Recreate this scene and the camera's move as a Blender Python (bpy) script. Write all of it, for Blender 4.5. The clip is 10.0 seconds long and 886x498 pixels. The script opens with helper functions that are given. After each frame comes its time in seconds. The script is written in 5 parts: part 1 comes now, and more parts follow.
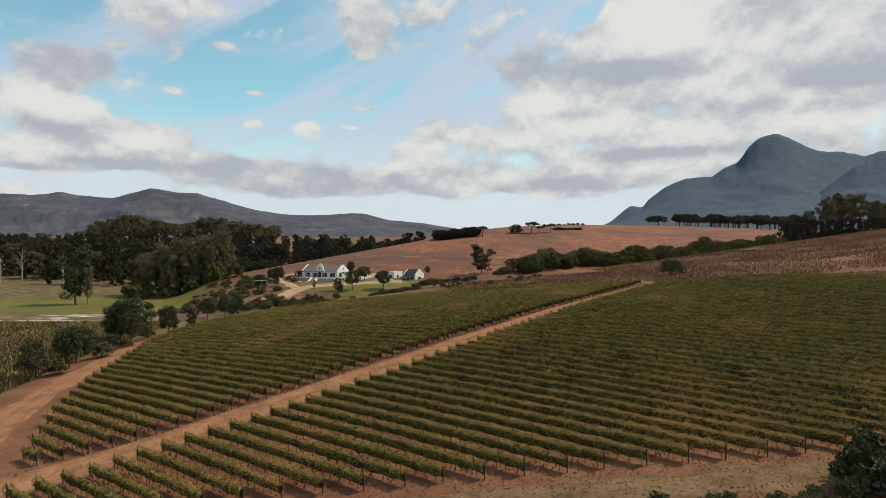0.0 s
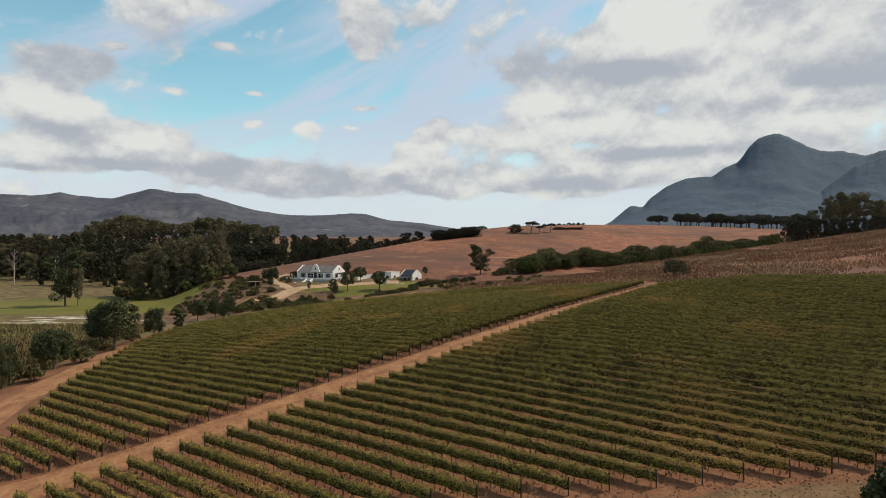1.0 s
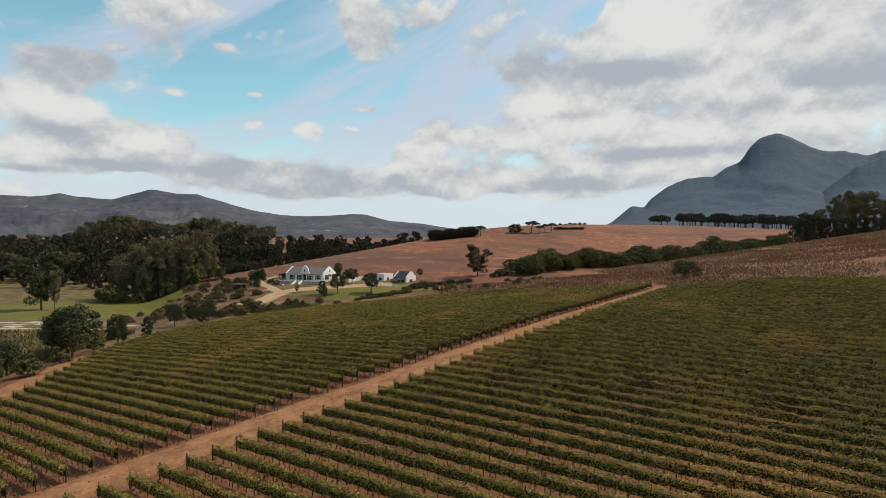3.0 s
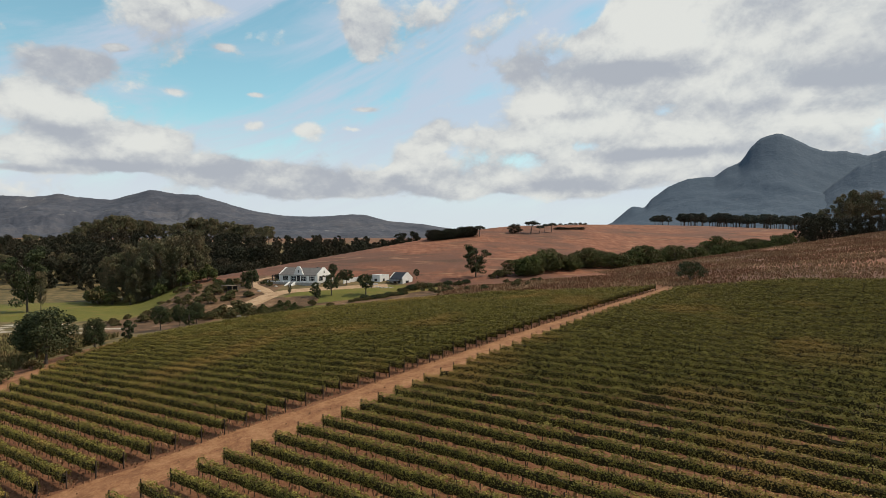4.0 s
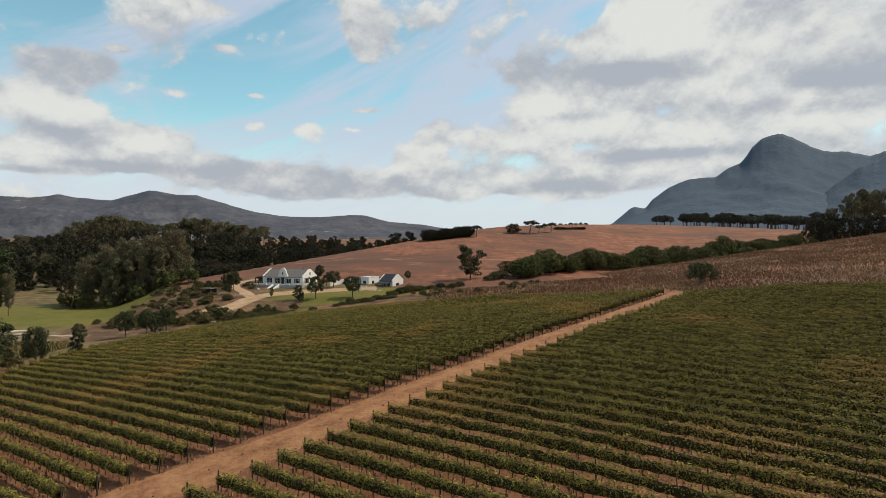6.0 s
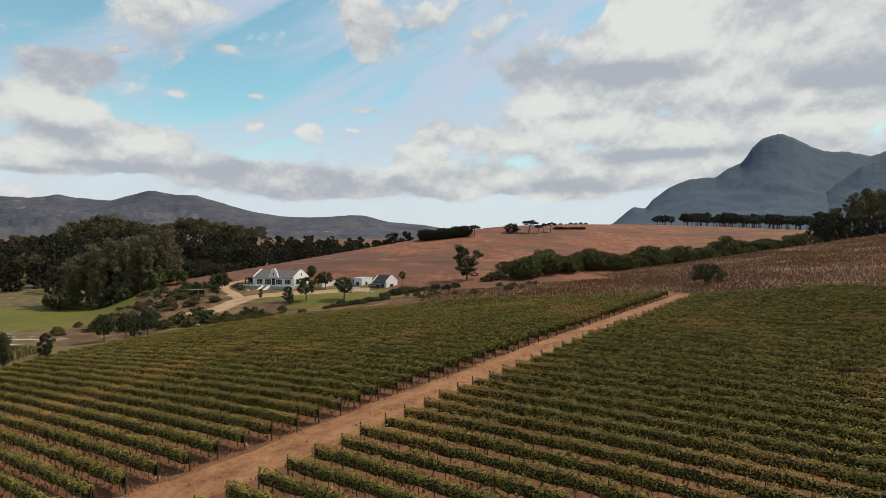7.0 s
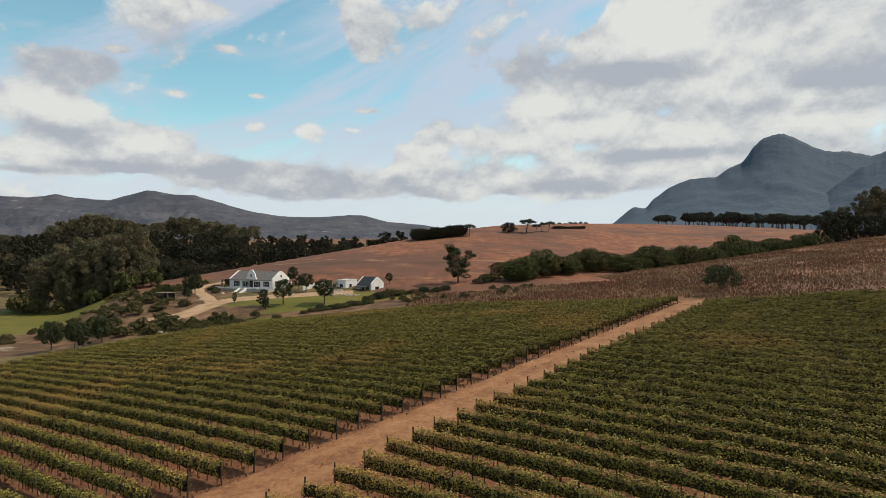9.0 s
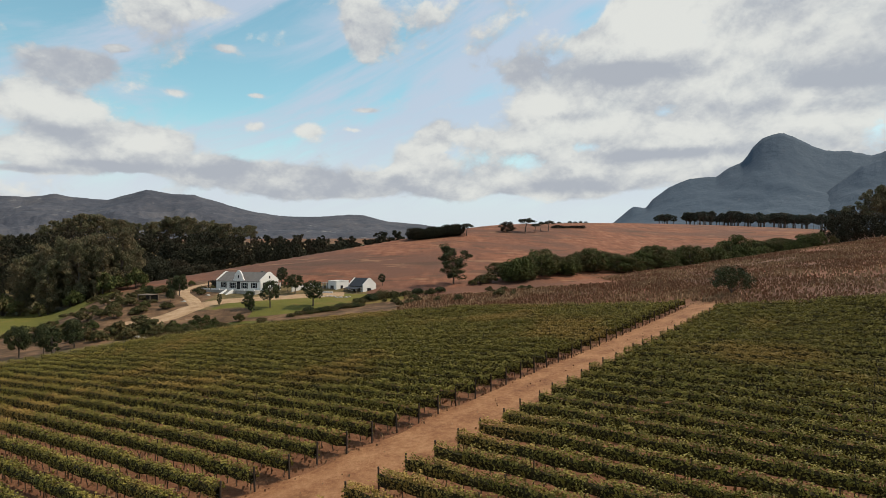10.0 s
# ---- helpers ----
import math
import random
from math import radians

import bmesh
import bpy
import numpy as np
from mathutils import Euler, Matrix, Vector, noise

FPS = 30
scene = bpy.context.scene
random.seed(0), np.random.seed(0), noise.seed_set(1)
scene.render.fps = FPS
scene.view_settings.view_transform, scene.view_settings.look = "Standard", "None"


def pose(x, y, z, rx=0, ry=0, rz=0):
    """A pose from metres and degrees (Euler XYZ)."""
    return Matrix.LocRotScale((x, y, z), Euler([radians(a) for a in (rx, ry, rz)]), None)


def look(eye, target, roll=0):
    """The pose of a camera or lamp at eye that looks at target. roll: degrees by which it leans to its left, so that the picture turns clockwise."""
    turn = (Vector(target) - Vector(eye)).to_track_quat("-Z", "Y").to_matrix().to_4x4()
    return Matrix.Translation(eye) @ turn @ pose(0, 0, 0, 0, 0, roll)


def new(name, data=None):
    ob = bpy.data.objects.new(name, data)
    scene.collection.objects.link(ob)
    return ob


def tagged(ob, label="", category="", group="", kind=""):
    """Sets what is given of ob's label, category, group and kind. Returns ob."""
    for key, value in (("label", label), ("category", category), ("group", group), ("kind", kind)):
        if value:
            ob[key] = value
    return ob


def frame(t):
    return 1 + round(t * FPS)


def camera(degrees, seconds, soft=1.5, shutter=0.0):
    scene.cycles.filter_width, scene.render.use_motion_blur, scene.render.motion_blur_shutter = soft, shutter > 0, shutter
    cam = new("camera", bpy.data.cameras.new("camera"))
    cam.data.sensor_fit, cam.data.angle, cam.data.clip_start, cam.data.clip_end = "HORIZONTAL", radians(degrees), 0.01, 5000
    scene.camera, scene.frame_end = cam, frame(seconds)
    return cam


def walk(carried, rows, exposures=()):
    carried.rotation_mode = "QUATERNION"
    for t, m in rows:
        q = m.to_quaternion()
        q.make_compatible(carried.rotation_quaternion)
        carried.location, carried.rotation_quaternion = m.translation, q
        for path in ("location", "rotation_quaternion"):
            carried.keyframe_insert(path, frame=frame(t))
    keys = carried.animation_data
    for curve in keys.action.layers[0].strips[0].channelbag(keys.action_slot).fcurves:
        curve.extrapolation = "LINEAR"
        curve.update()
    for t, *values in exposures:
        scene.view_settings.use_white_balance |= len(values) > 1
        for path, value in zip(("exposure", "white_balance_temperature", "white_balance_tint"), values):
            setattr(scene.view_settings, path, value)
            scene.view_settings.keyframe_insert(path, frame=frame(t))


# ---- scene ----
cam = camera(74.0, 10.0, soft=0.6)
# seconds, x, y, z, yaw, pitch, roll
ROWS = [
    (0.0, -0.065, 0.048, 30.008, -0.011, 0.002, 0.010),
    (0.5, 0.486, 2.673, 29.974, 0.006, 0.007, 0.040),
    (1.0, 1.019, 5.409, 29.951, 0.024, 0.016, 0.066),
    (1.5, 1.549, 8.243, 29.936, 0.043, 0.028, 0.087),
    (2.0, 2.087, 11.163, 29.926, 0.061, 0.043, 0.105),
    (2.5, 2.643, 14.159, 29.918, 0.080, 0.060, 0.119),
    (4.0, 4.502, 23.517, 29.889, 0.132, 0.117, 0.143),
    (4.5, 5.200, 26.741, 29.874, 0.148, 0.136, 0.146),
    (5.0, 5.941, 30.012, 29.857, 0.162, 0.155, 0.148),
    (5.5, 6.723, 33.329, 29.838, 0.175, 0.172, 0.147),
    (7.0, 9.284, 43.573, 29.782, 0.203, 0.211, 0.141),
    (7.5, 10.187, 47.099, 29.771, 0.207, 0.219, 0.138),
    (8.0, 11.100, 50.690, 29.768, 0.209, 0.222, 0.135),
    (8.5, 12.009, 54.355, 29.779, 0.208, 0.220, 0.133),
    (9.0, 12.903, 58.106, 29.805, 0.204, 0.214, 0.131),
    (9.5, 13.764, 61.953, 29.854, 0.196, 0.202, 0.131),
    (10.0, 14.575, 65.911, 29.929, 0.184, 0.183, 0.132),
]
walk(cam, [(t, pose(x, y, z, 90 + pitch, roll, yaw)) for t, x, y, z, yaw, pitch, roll in ROWS], [(0.0, 0.0), (10.0, 0.0)])

# ---- light: late-morning sun from the side, broken cloud ----
SUN_TO = Vector((0.62, 0.20, 0.76)).normalized()
sun = new("sun", bpy.data.lights.new("sun", "SUN"))
sun.data.energy, sun.data.angle, sun.data.color = 4.1, radians(0.6), (1.0, 0.885, 0.72)
sun.matrix_world = look((0, 0, 200), Vector((0, 0, 200)) - SUN_TO)


def sky():
    world = bpy.data.worlds.new("sky")
    scene.world = world
    world.use_nodes = True
    nt = world.node_tree
    nt.nodes.clear()
    N, link = nt.nodes.new, nt.links.new
    out, back = N("ShaderNodeOutputWorld"), N("ShaderNodeBackground")
    air = N("ShaderNodeTexSky")
    air.sky_type, air.sun_disc = "NISHITA", False
    air.sun_elevation = math.asin(SUN_TO.z)
    air.sun_rotation = math.atan2(SUN_TO.x, SUN_TO.y)
    air.air_density, air.dust_density, air.ozone_density = 1.0, 0.6, 1.2
    tc, sep = N("ShaderNodeTexCoord"), N("ShaderNodeSeparateXYZ")
    link(tc.outputs["Generated"], sep.inputs[0])

    def op(kind, a, b=None, c=None, clamp=False):
        n = N("ShaderNodeMath")
        n.operation, n.use_clamp = kind, clamp
        for i, v in enumerate((a, b, c)):
            if v is None:
                continue
            if isinstance(v, (int, float)):
                n.inputs[i].default_value = v
            else:
                link(v, n.inputs[i])
        return n.outputs[0]

    def step(x, a, b):
        n = N("ShaderNodeMapRange")
        n.interpolation_type = "SMOOTHSTEP"
        n.inputs["From Min"].default_value, n.inputs["From Max"].default_value = a, b
        link(x, n.inputs["Value"])
        return n.outputs["Result"]

    X, Y, Z = sep.outputs
    az = op("ARCTAN2", X, Y)                       # 0 ahead, plus to the right, radians
    el = op("ARCSINE", Z)

    def field(scale, detail, rough, up=0.0, dist=0.0, flat=1.7, seed=0.0, kind="FBM"):
        """Noise over the sky; banks lie flatter towards the horizon."""
        v, n = N("ShaderNodeCombineXYZ"), N("ShaderNodeTexNoise")
        h = op("MULTIPLY", op("POWER", op("MAXIMUM", op("ADD", el, up + 0.02), 0.0), 0.8), flat * 1.25)
        link(az, v.inputs[0]), link(h, v.inputs[1])
        v.inputs[2].default_value = seed
        n.noise_type = kind
        link(v.outputs[0], n.inputs["Vector"])
        n.inputs["Scale"].default_value, n.inputs["Detail"].default_value = scale, detail
        n.inputs["Roughness"].default_value, n.inputs["Distortion"].default_value = rough, dist
        return n.outputs["Fac"]

    def puffs(scale, up=0.0, seed=0.0):
        """Rounded heads of cumulus: low in the middle of each head."""
        v, n = N("ShaderNodeCombineXYZ"), N("ShaderNodeTexVoronoi")
        wob = op("MULTIPLY", op("SUBTRACT", field(14.0, 4.0, 0.6, up, 0.0, 1.0, 2.2 + seed), 0.5), 0.10)
        link(op("ADD", az, wob), v.inputs[0])
        link(op("MULTIPLY_ADD", op("ADD", el, up), 1.5, wob), v.inputs[1])
        v.inputs[2].default_value = seed
        n.feature, n.normalize = "SMOOTH_F1", True
        link(v.outputs[0], n.inputs["Vector"])
        for key, val in (("Scale", scale), ("Detail", 3.0), ("Roughness", 0.55), ("Lacunarity", 2.3), ("Smoothness", 0.35)):
            n.inputs[key].default_value = val
        return n.outputs["Distance"]

    def wisps(scale, seed):
        """Thin high cloud drawn out in slanting streaks."""
        v, n = N("ShaderNodeCombineXYZ"), N("ShaderNodeTexNoise")
        link(op("MULTIPLY", op("MULTIPLY_ADD", el, 0.55, az), 1.1), v.inputs[0])
        link(op("MULTIPLY", op("MULTIPLY_ADD", az, -0.42, el), 4.6), v.inputs[1])
        v.inputs[2].default_value = seed
        link(v.outputs[0], n.inputs["Vector"])
        n.inputs["Scale"].default_value, n.inputs["Detail"].default_value = scale, 7.0
        n.inputs["Roughness"].default_value, n.inputs["Distortion"].default_value = 0.6, 0.5
        return n.outputs["Fac"]

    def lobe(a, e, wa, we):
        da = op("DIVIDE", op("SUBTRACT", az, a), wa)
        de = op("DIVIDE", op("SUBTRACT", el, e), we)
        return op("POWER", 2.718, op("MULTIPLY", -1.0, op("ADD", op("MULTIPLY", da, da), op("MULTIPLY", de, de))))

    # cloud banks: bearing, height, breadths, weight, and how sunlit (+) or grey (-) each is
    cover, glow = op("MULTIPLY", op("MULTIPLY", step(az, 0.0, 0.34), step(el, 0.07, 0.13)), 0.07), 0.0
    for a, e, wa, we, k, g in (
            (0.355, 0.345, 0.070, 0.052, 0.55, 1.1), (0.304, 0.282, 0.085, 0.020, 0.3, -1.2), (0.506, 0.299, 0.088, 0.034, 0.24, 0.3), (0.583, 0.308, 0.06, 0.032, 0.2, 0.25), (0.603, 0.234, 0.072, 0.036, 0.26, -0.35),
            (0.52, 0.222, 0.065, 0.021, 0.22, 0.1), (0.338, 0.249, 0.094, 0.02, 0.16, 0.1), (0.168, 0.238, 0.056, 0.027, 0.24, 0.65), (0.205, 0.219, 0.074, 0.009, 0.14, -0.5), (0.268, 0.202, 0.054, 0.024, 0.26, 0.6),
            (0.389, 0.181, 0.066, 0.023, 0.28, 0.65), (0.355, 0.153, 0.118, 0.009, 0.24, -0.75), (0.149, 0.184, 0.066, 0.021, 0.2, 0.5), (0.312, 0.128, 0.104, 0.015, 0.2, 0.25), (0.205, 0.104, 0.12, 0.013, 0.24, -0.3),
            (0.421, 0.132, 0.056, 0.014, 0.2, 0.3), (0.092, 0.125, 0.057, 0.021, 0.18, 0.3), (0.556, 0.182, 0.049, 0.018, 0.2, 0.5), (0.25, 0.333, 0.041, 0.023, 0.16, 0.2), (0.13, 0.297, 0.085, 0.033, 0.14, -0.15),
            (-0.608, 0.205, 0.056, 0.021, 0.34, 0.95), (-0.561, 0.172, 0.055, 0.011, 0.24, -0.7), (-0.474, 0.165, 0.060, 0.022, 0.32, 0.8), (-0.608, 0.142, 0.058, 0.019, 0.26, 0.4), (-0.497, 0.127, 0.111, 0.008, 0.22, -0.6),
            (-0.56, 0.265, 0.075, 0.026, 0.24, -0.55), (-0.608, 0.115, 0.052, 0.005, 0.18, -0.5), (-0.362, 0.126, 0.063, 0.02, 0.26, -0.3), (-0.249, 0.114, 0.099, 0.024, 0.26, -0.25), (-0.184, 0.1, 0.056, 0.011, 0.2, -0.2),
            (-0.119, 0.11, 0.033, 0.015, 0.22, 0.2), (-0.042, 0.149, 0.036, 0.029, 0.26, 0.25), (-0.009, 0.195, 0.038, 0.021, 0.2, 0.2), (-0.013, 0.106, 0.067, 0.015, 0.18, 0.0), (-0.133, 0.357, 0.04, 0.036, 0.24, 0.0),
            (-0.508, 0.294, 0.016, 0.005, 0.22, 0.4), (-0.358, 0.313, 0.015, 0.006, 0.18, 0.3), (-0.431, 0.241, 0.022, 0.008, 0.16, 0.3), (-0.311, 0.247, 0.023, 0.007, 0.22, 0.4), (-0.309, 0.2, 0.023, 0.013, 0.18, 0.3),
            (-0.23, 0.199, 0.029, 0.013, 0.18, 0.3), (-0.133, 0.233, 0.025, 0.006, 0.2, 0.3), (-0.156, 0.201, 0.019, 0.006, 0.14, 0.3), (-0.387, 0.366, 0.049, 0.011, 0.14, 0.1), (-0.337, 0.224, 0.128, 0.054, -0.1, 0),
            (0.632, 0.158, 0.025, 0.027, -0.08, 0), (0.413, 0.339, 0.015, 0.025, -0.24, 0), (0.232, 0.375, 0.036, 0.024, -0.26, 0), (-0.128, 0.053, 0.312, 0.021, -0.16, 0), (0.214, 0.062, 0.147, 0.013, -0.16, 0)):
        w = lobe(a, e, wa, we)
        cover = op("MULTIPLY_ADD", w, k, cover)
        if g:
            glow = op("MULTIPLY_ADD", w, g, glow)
    big = field(8.0, 9.0, 0.55, 0.0, 0.15, 0.95, 4.4)
    above = field(8.0, 9.0, 0.55, 0.02, 0.15, 0.95, 4.4)
    heads, heads_above = puffs(11.0), puffs(11.0, 0.016)
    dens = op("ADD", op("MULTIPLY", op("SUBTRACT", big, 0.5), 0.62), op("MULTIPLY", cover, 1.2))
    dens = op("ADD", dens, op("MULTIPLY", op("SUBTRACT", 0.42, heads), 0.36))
    thick = op("MULTIPLY", step(dens, 0.055, 0.155), 0.97)
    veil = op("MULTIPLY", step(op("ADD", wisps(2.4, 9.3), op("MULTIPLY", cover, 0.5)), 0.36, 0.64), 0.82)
    # sunlit tops, grey bases
    rise = op("ADD", op("MULTIPLY", op("SUBTRACT", big, above), 2.2), op("MULTIPLY", op("SUBTRACT", heads_above, heads), 1.5))
    patch = op("MULTIPLY", op("SUBTRACT", field(7.0, 6.0, 0.55, 0.01, 0.0, 1.8, 7.7), 0.5), 1.0)
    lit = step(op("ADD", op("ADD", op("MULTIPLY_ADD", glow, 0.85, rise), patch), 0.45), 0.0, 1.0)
    shade = N("ShaderNodeMix")
    shade.data_type = "RGBA"
    link(lit, shade.inputs["Factor"])
    shade.inputs[6].default_value, shade.inputs[7].default_value = (4.2, 4.5, 5.0, 1), (7.5, 7.6, 7.25, 1)

    def mix(fac, a, b):
        n = N("ShaderNodeMix")
        n.data_type = "RGBA"
        link(fac, n.inputs["Factor"])
        for sock, v in ((n.inputs[6], a), (n.inputs[7], b)):
            if isinstance(v, tuple):
                sock.default_value = v
            else:
                link(v, sock)
        return n.outputs[2]

    hue = N("ShaderNodeMix")
    hue.data_type, hue.blend_type = "RGBA", "MULTIPLY"
    hue.inputs["Factor"].default_value = 1.0
    link(air.outputs[0], hue.inputs[6])
    hue.inputs[7].default_value = (1.5, 1.9, 1.52, 1)
    col = mix(veil, hue.outputs[2], (5.45, 6.05, 7.25, 1))
    col = mix(op("MULTIPLY", step(el, 0.24, 0.05), 0.94), col, (6.5, 7.1, 7.7, 1))
    col = mix(thick, col, shade.outputs[2])
    link(col, back.inputs["Color"])
    back.inputs["Strength"].default_value = 0.1
    link(back.outputs[0], out.inputs["Surface"])


sky()

# ---- terrain: the lie of the land ----
def smooth(a, b, x):
    u = np.clip((x - a) / (b - a), 0, 1)
    return u * u * (3 - 2 * u)


def soft_max(a, b, k):
    return 0.5 * (a + b + np.sqrt((a - b) ** 2 + k * k))


def land(x, y):
    """Height of the ground at x, y (numbers or arrays)."""
    x, y = np.asarray(x, float), np.asarray(y, float)
    xc, yc = np.clip(x, -150, 150), np.clip(y, -40, 260)
    u, v = xc / 100, yc / 100
    vine = -4.72 + 7.98 * u + 25.73 * v - 1.87 * u * u + 0.65 * u * v - 8.135 * v * v
    for bx, by, h in ((42, 145, 0.23), (20, 112, 1.14), (-10, 88, 0.35)):
        vine = vine + h * np.exp(-((x - bx) ** 2 + (y - by) ** 2) / 1568)
    vine = np.where(y < 40, np.maximum(vine, -2), vine)
    # a shallow swale along the farm track, and a swell east of it
    o = 0.574 * x + 0.819 * y
    along_track = smooth(70, 146, o) * smooth(205, 178, y)
    vine = vine + along_track * (-1.0 * smooth(-32, 14, x) + 1.5 * smooth(50, 84, x))
    shoulder = 13.8 + 0.115 * np.clip(x, -60, 420)
    near = vine + (shoulder - vine) * smooth(185, 235, y)
    near = near + (shoulder - near) * smooth(0, 45, o - 168) * smooth(20, 70, x)
    # the shoulder's crest and the gully behind it
    near = near - 0.14 * np.maximum(0, y - (228 + 0.33 * np.clip(x, -60, 400)))
    near = np.maximum(near, 2)
    # the bare hill
    r = x - 19
    yc = 440 + np.where(r < 0, 1.16 * r, 0.75 * r)
    zc = 45 + np.where(r < 0, 0.205 * r, 10 * (1 - np.exp(-np.maximum(r, 0) / 110)))
    yc, zc = np.where(x > 900, 1101 + 0 * x, yc), np.maximum(zc, -60)
    d = yc - y
    front = 0.155 - 0.08 * smooth(130, 290, x)
    back = 0.17 - 0.165 * smooth(-20, 60, x) - 0.045 * smooth(110, 200, x)
    hill = zc - np.where(d > 0, front * d, -back * d) - 2.2 * np.exp(-(d / 45) ** 2) * smooth(60, 0, x)
    z = soft_max(near, hill, 3.0)
    # the house's terrace
    pad = 15.3 - 0.055 * np.hypot(np.maximum(np.abs(x + 38) - 34, 0), np.maximum(np.abs(y - 274) - 16, 0)) ** 1.25
    z = np.where(pad > 0, soft_max(z, pad, 1.0), z)
    # the valley floor
    valley = 6 + 0.035 * np.maximum(0, y - 270) - 0.02 * np.maximum(0, 130 - y)
    valley = valley + 14 * np.exp(-((x + 330) ** 2 + (y - 770) ** 2) / 45000)
    edge = -72 - 42 * smooth(190, 300, y)
    z = valley + (z - valley) * smooth(-26, 6, x - edge)
    z = soft_max(z, valley, 1.0)
    # far plain
    far = 45 + 0.01 * y
    z = z + (far - z) * smooth(900, 1500, np.hypot(x, y))
    return z

# ---- materials ----
def material(name, rough=0.9, metal=0.0):
    m = bpy.data.materials.new(name)
    m.use_nodes = True
    b = m.node_tree.nodes["Principled BSDF"]
    b.inputs["Roughness"].default_value, b.inputs["Metallic"].default_value = rough, metal
    b.inputs["Specular IOR Level"].default_value = 0.25
    return m, m.node_tree, b


class Nodes:
    """Short hand for a material's nodes."""

    def __init__(self, nt):
        self.nt, self.pos = nt, None

    def add(self, kind):
        return self.nt.nodes.new(kind)

    def link(self, a, b):
        self.nt.links.new(a, b)

    def place(self):
        if self.pos is None:
            self.pos = self.add("ShaderNodeNewGeometry").outputs["Position"]
        return self.pos

    def noise(self, scale, detail=4.0, rough=0.55, stretch=None, dist=0.0, vec=None):
        n, v = self.add("ShaderNodeTexNoise"), vec or self.place()
        if stretch:
            mp = self.add("ShaderNodeMapping")
            mp.inputs["Scale"].default_value = stretch
            self.link(v, mp.inputs["Vector"])
            v = mp.outputs[0]
        self.link(v, n.inputs["Vector"])
        for k, val in (("Scale", scale), ("Detail", detail), ("Roughness", rough), ("Distortion", dist)):
            n.inputs[k].default_value = val
        return n.outputs["Fac"]

    def ramp(self, fac, *stops):
        r = self.add("ShaderNodeValToRGB")
        while len(r.color_ramp.elements) < len(stops):
            r.color_ramp.elements.new(0.5)
        for e, (p, c) in zip(r.color_ramp.elements, stops):
            e.position, e.color = p, (*c, 1)
        self.link(fac, r.inputs[0])
        return r.outputs[0]

    def mix(self, fac, a, b, kind="MIX"):
        n = self.add("ShaderNodeMix")
        n.data_type, n.blend_type = "RGBA", kind
        for sock, v in ((n.inputs["Factor"], fac), (n.inputs[6], a), (n.inputs[7], b)):
            if isinstance(v, (tuple, float, int)):
                sock.default_value = (*v, 1) if isinstance(v, tuple) else v
            else:
                self.link(v, sock)
        return n.outputs[2]

    def step(self, x, a, b):
        n = self.add("ShaderNodeMapRange")
        n.interpolation_type = "SMOOTHSTEP"
        n.inputs["From Min"].default_value, n.inputs["From Max"].default_value = a, b
        self.link(x, n.inputs["Value"])
        return n.outputs["Result"]

    def math(self, kind, a, b):
        n = self.add("ShaderNodeMath")
        n.operation = kind
        for i, v in enumerate((a, b)):
            if isinstance(v, (int, float)):
                n.inputs[i].default_value = v
            else:
                self.link(v, n.inputs[i])
        return n.outputs[0]

    def attr(self, name):
        n = self.add("ShaderNodeAttribute")
        n.attribute_name = name
        return n.outputs["Fac"]

    def bump(self, bsdf, height, strength, dist):
        n = self.add("ShaderNodeBump")
        n.inputs["Strength"].default_value, n.inputs["Distance"].default_value = strength, dist
        self.link(height, n.inputs["Height"])
        self.link(n.outputs[0], bsdf.inputs["Normal"])


def foliage_material(name, dark, light, tint, tint_share=0.3, patch=0.03, gloss=0.5, mottle=0.22, clump=0.5):
    """Leaves: each leaf a shade of its own, with patches of another tint."""
    m, nt, b = material(name, gloss)
    k = Nodes(nt)
    rnd = k.add("ShaderNodeNewGeometry").outputs["Random Per Island"]
    bunch = k.step(k.noise(clump, 3.0, 0.6), 0.34, 0.66)
    col = k.ramp(k.math("ADD", k.math("MULTIPLY", rnd, 0.34), k.math("MULTIPLY", bunch, 0.66)), (0.0, dark), (1.0, light))
    spots = k.step(k.math("ADD", k.noise(patch, 3.0), k.math("MULTIPLY", rnd, mottle)), 0.72 - tint_share * 0.5, 0.86 - tint_share * 0.5)
    col = k.mix(spots, col, tint)
    k.link(col, b.inputs["Base Color"])
    b.inputs["Specular IOR Level"].default_value = 0.2
    # light that comes through thin leaves
    tr, add = k.add("ShaderNodeBsdfTranslucent"), k.add("ShaderNodeMixShader")
    k.link(col, tr.inputs["Color"])
    add.inputs[0].default_value = 0.05
    out = nt.nodes["Material Output"]
    k.link(b.outputs[0], add.inputs[1]), k.link(tr.outputs[0], add.inputs[2]), k.link(add.outputs[0], out.inputs["Surface"])
    return m


def plain(name, a, b_, scale=1.0, rough=0.85, bump=0.0, metal=0.0, stretch=None):
    """A surface between two shades, mottled at two scales."""
    m, nt, b = material(name, rough, metal)
    k = Nodes(nt)
    fine, coarse = k.noise(scale * 6, 5.0, 0.6, stretch), k.noise(scale * 0.7, 3.0, 0.5, stretch)
    f = k.math("ADD", k.math("MULTIPLY", fine, 0.5), k.math("MULTIPLY", coarse, 0.5))
    k.link(k.ramp(f, (0.3, a), (0.7, b_)), b.inputs["Base Color"])
    if bump:
        k.bump(b, fine, 0.6, bump)
    return m


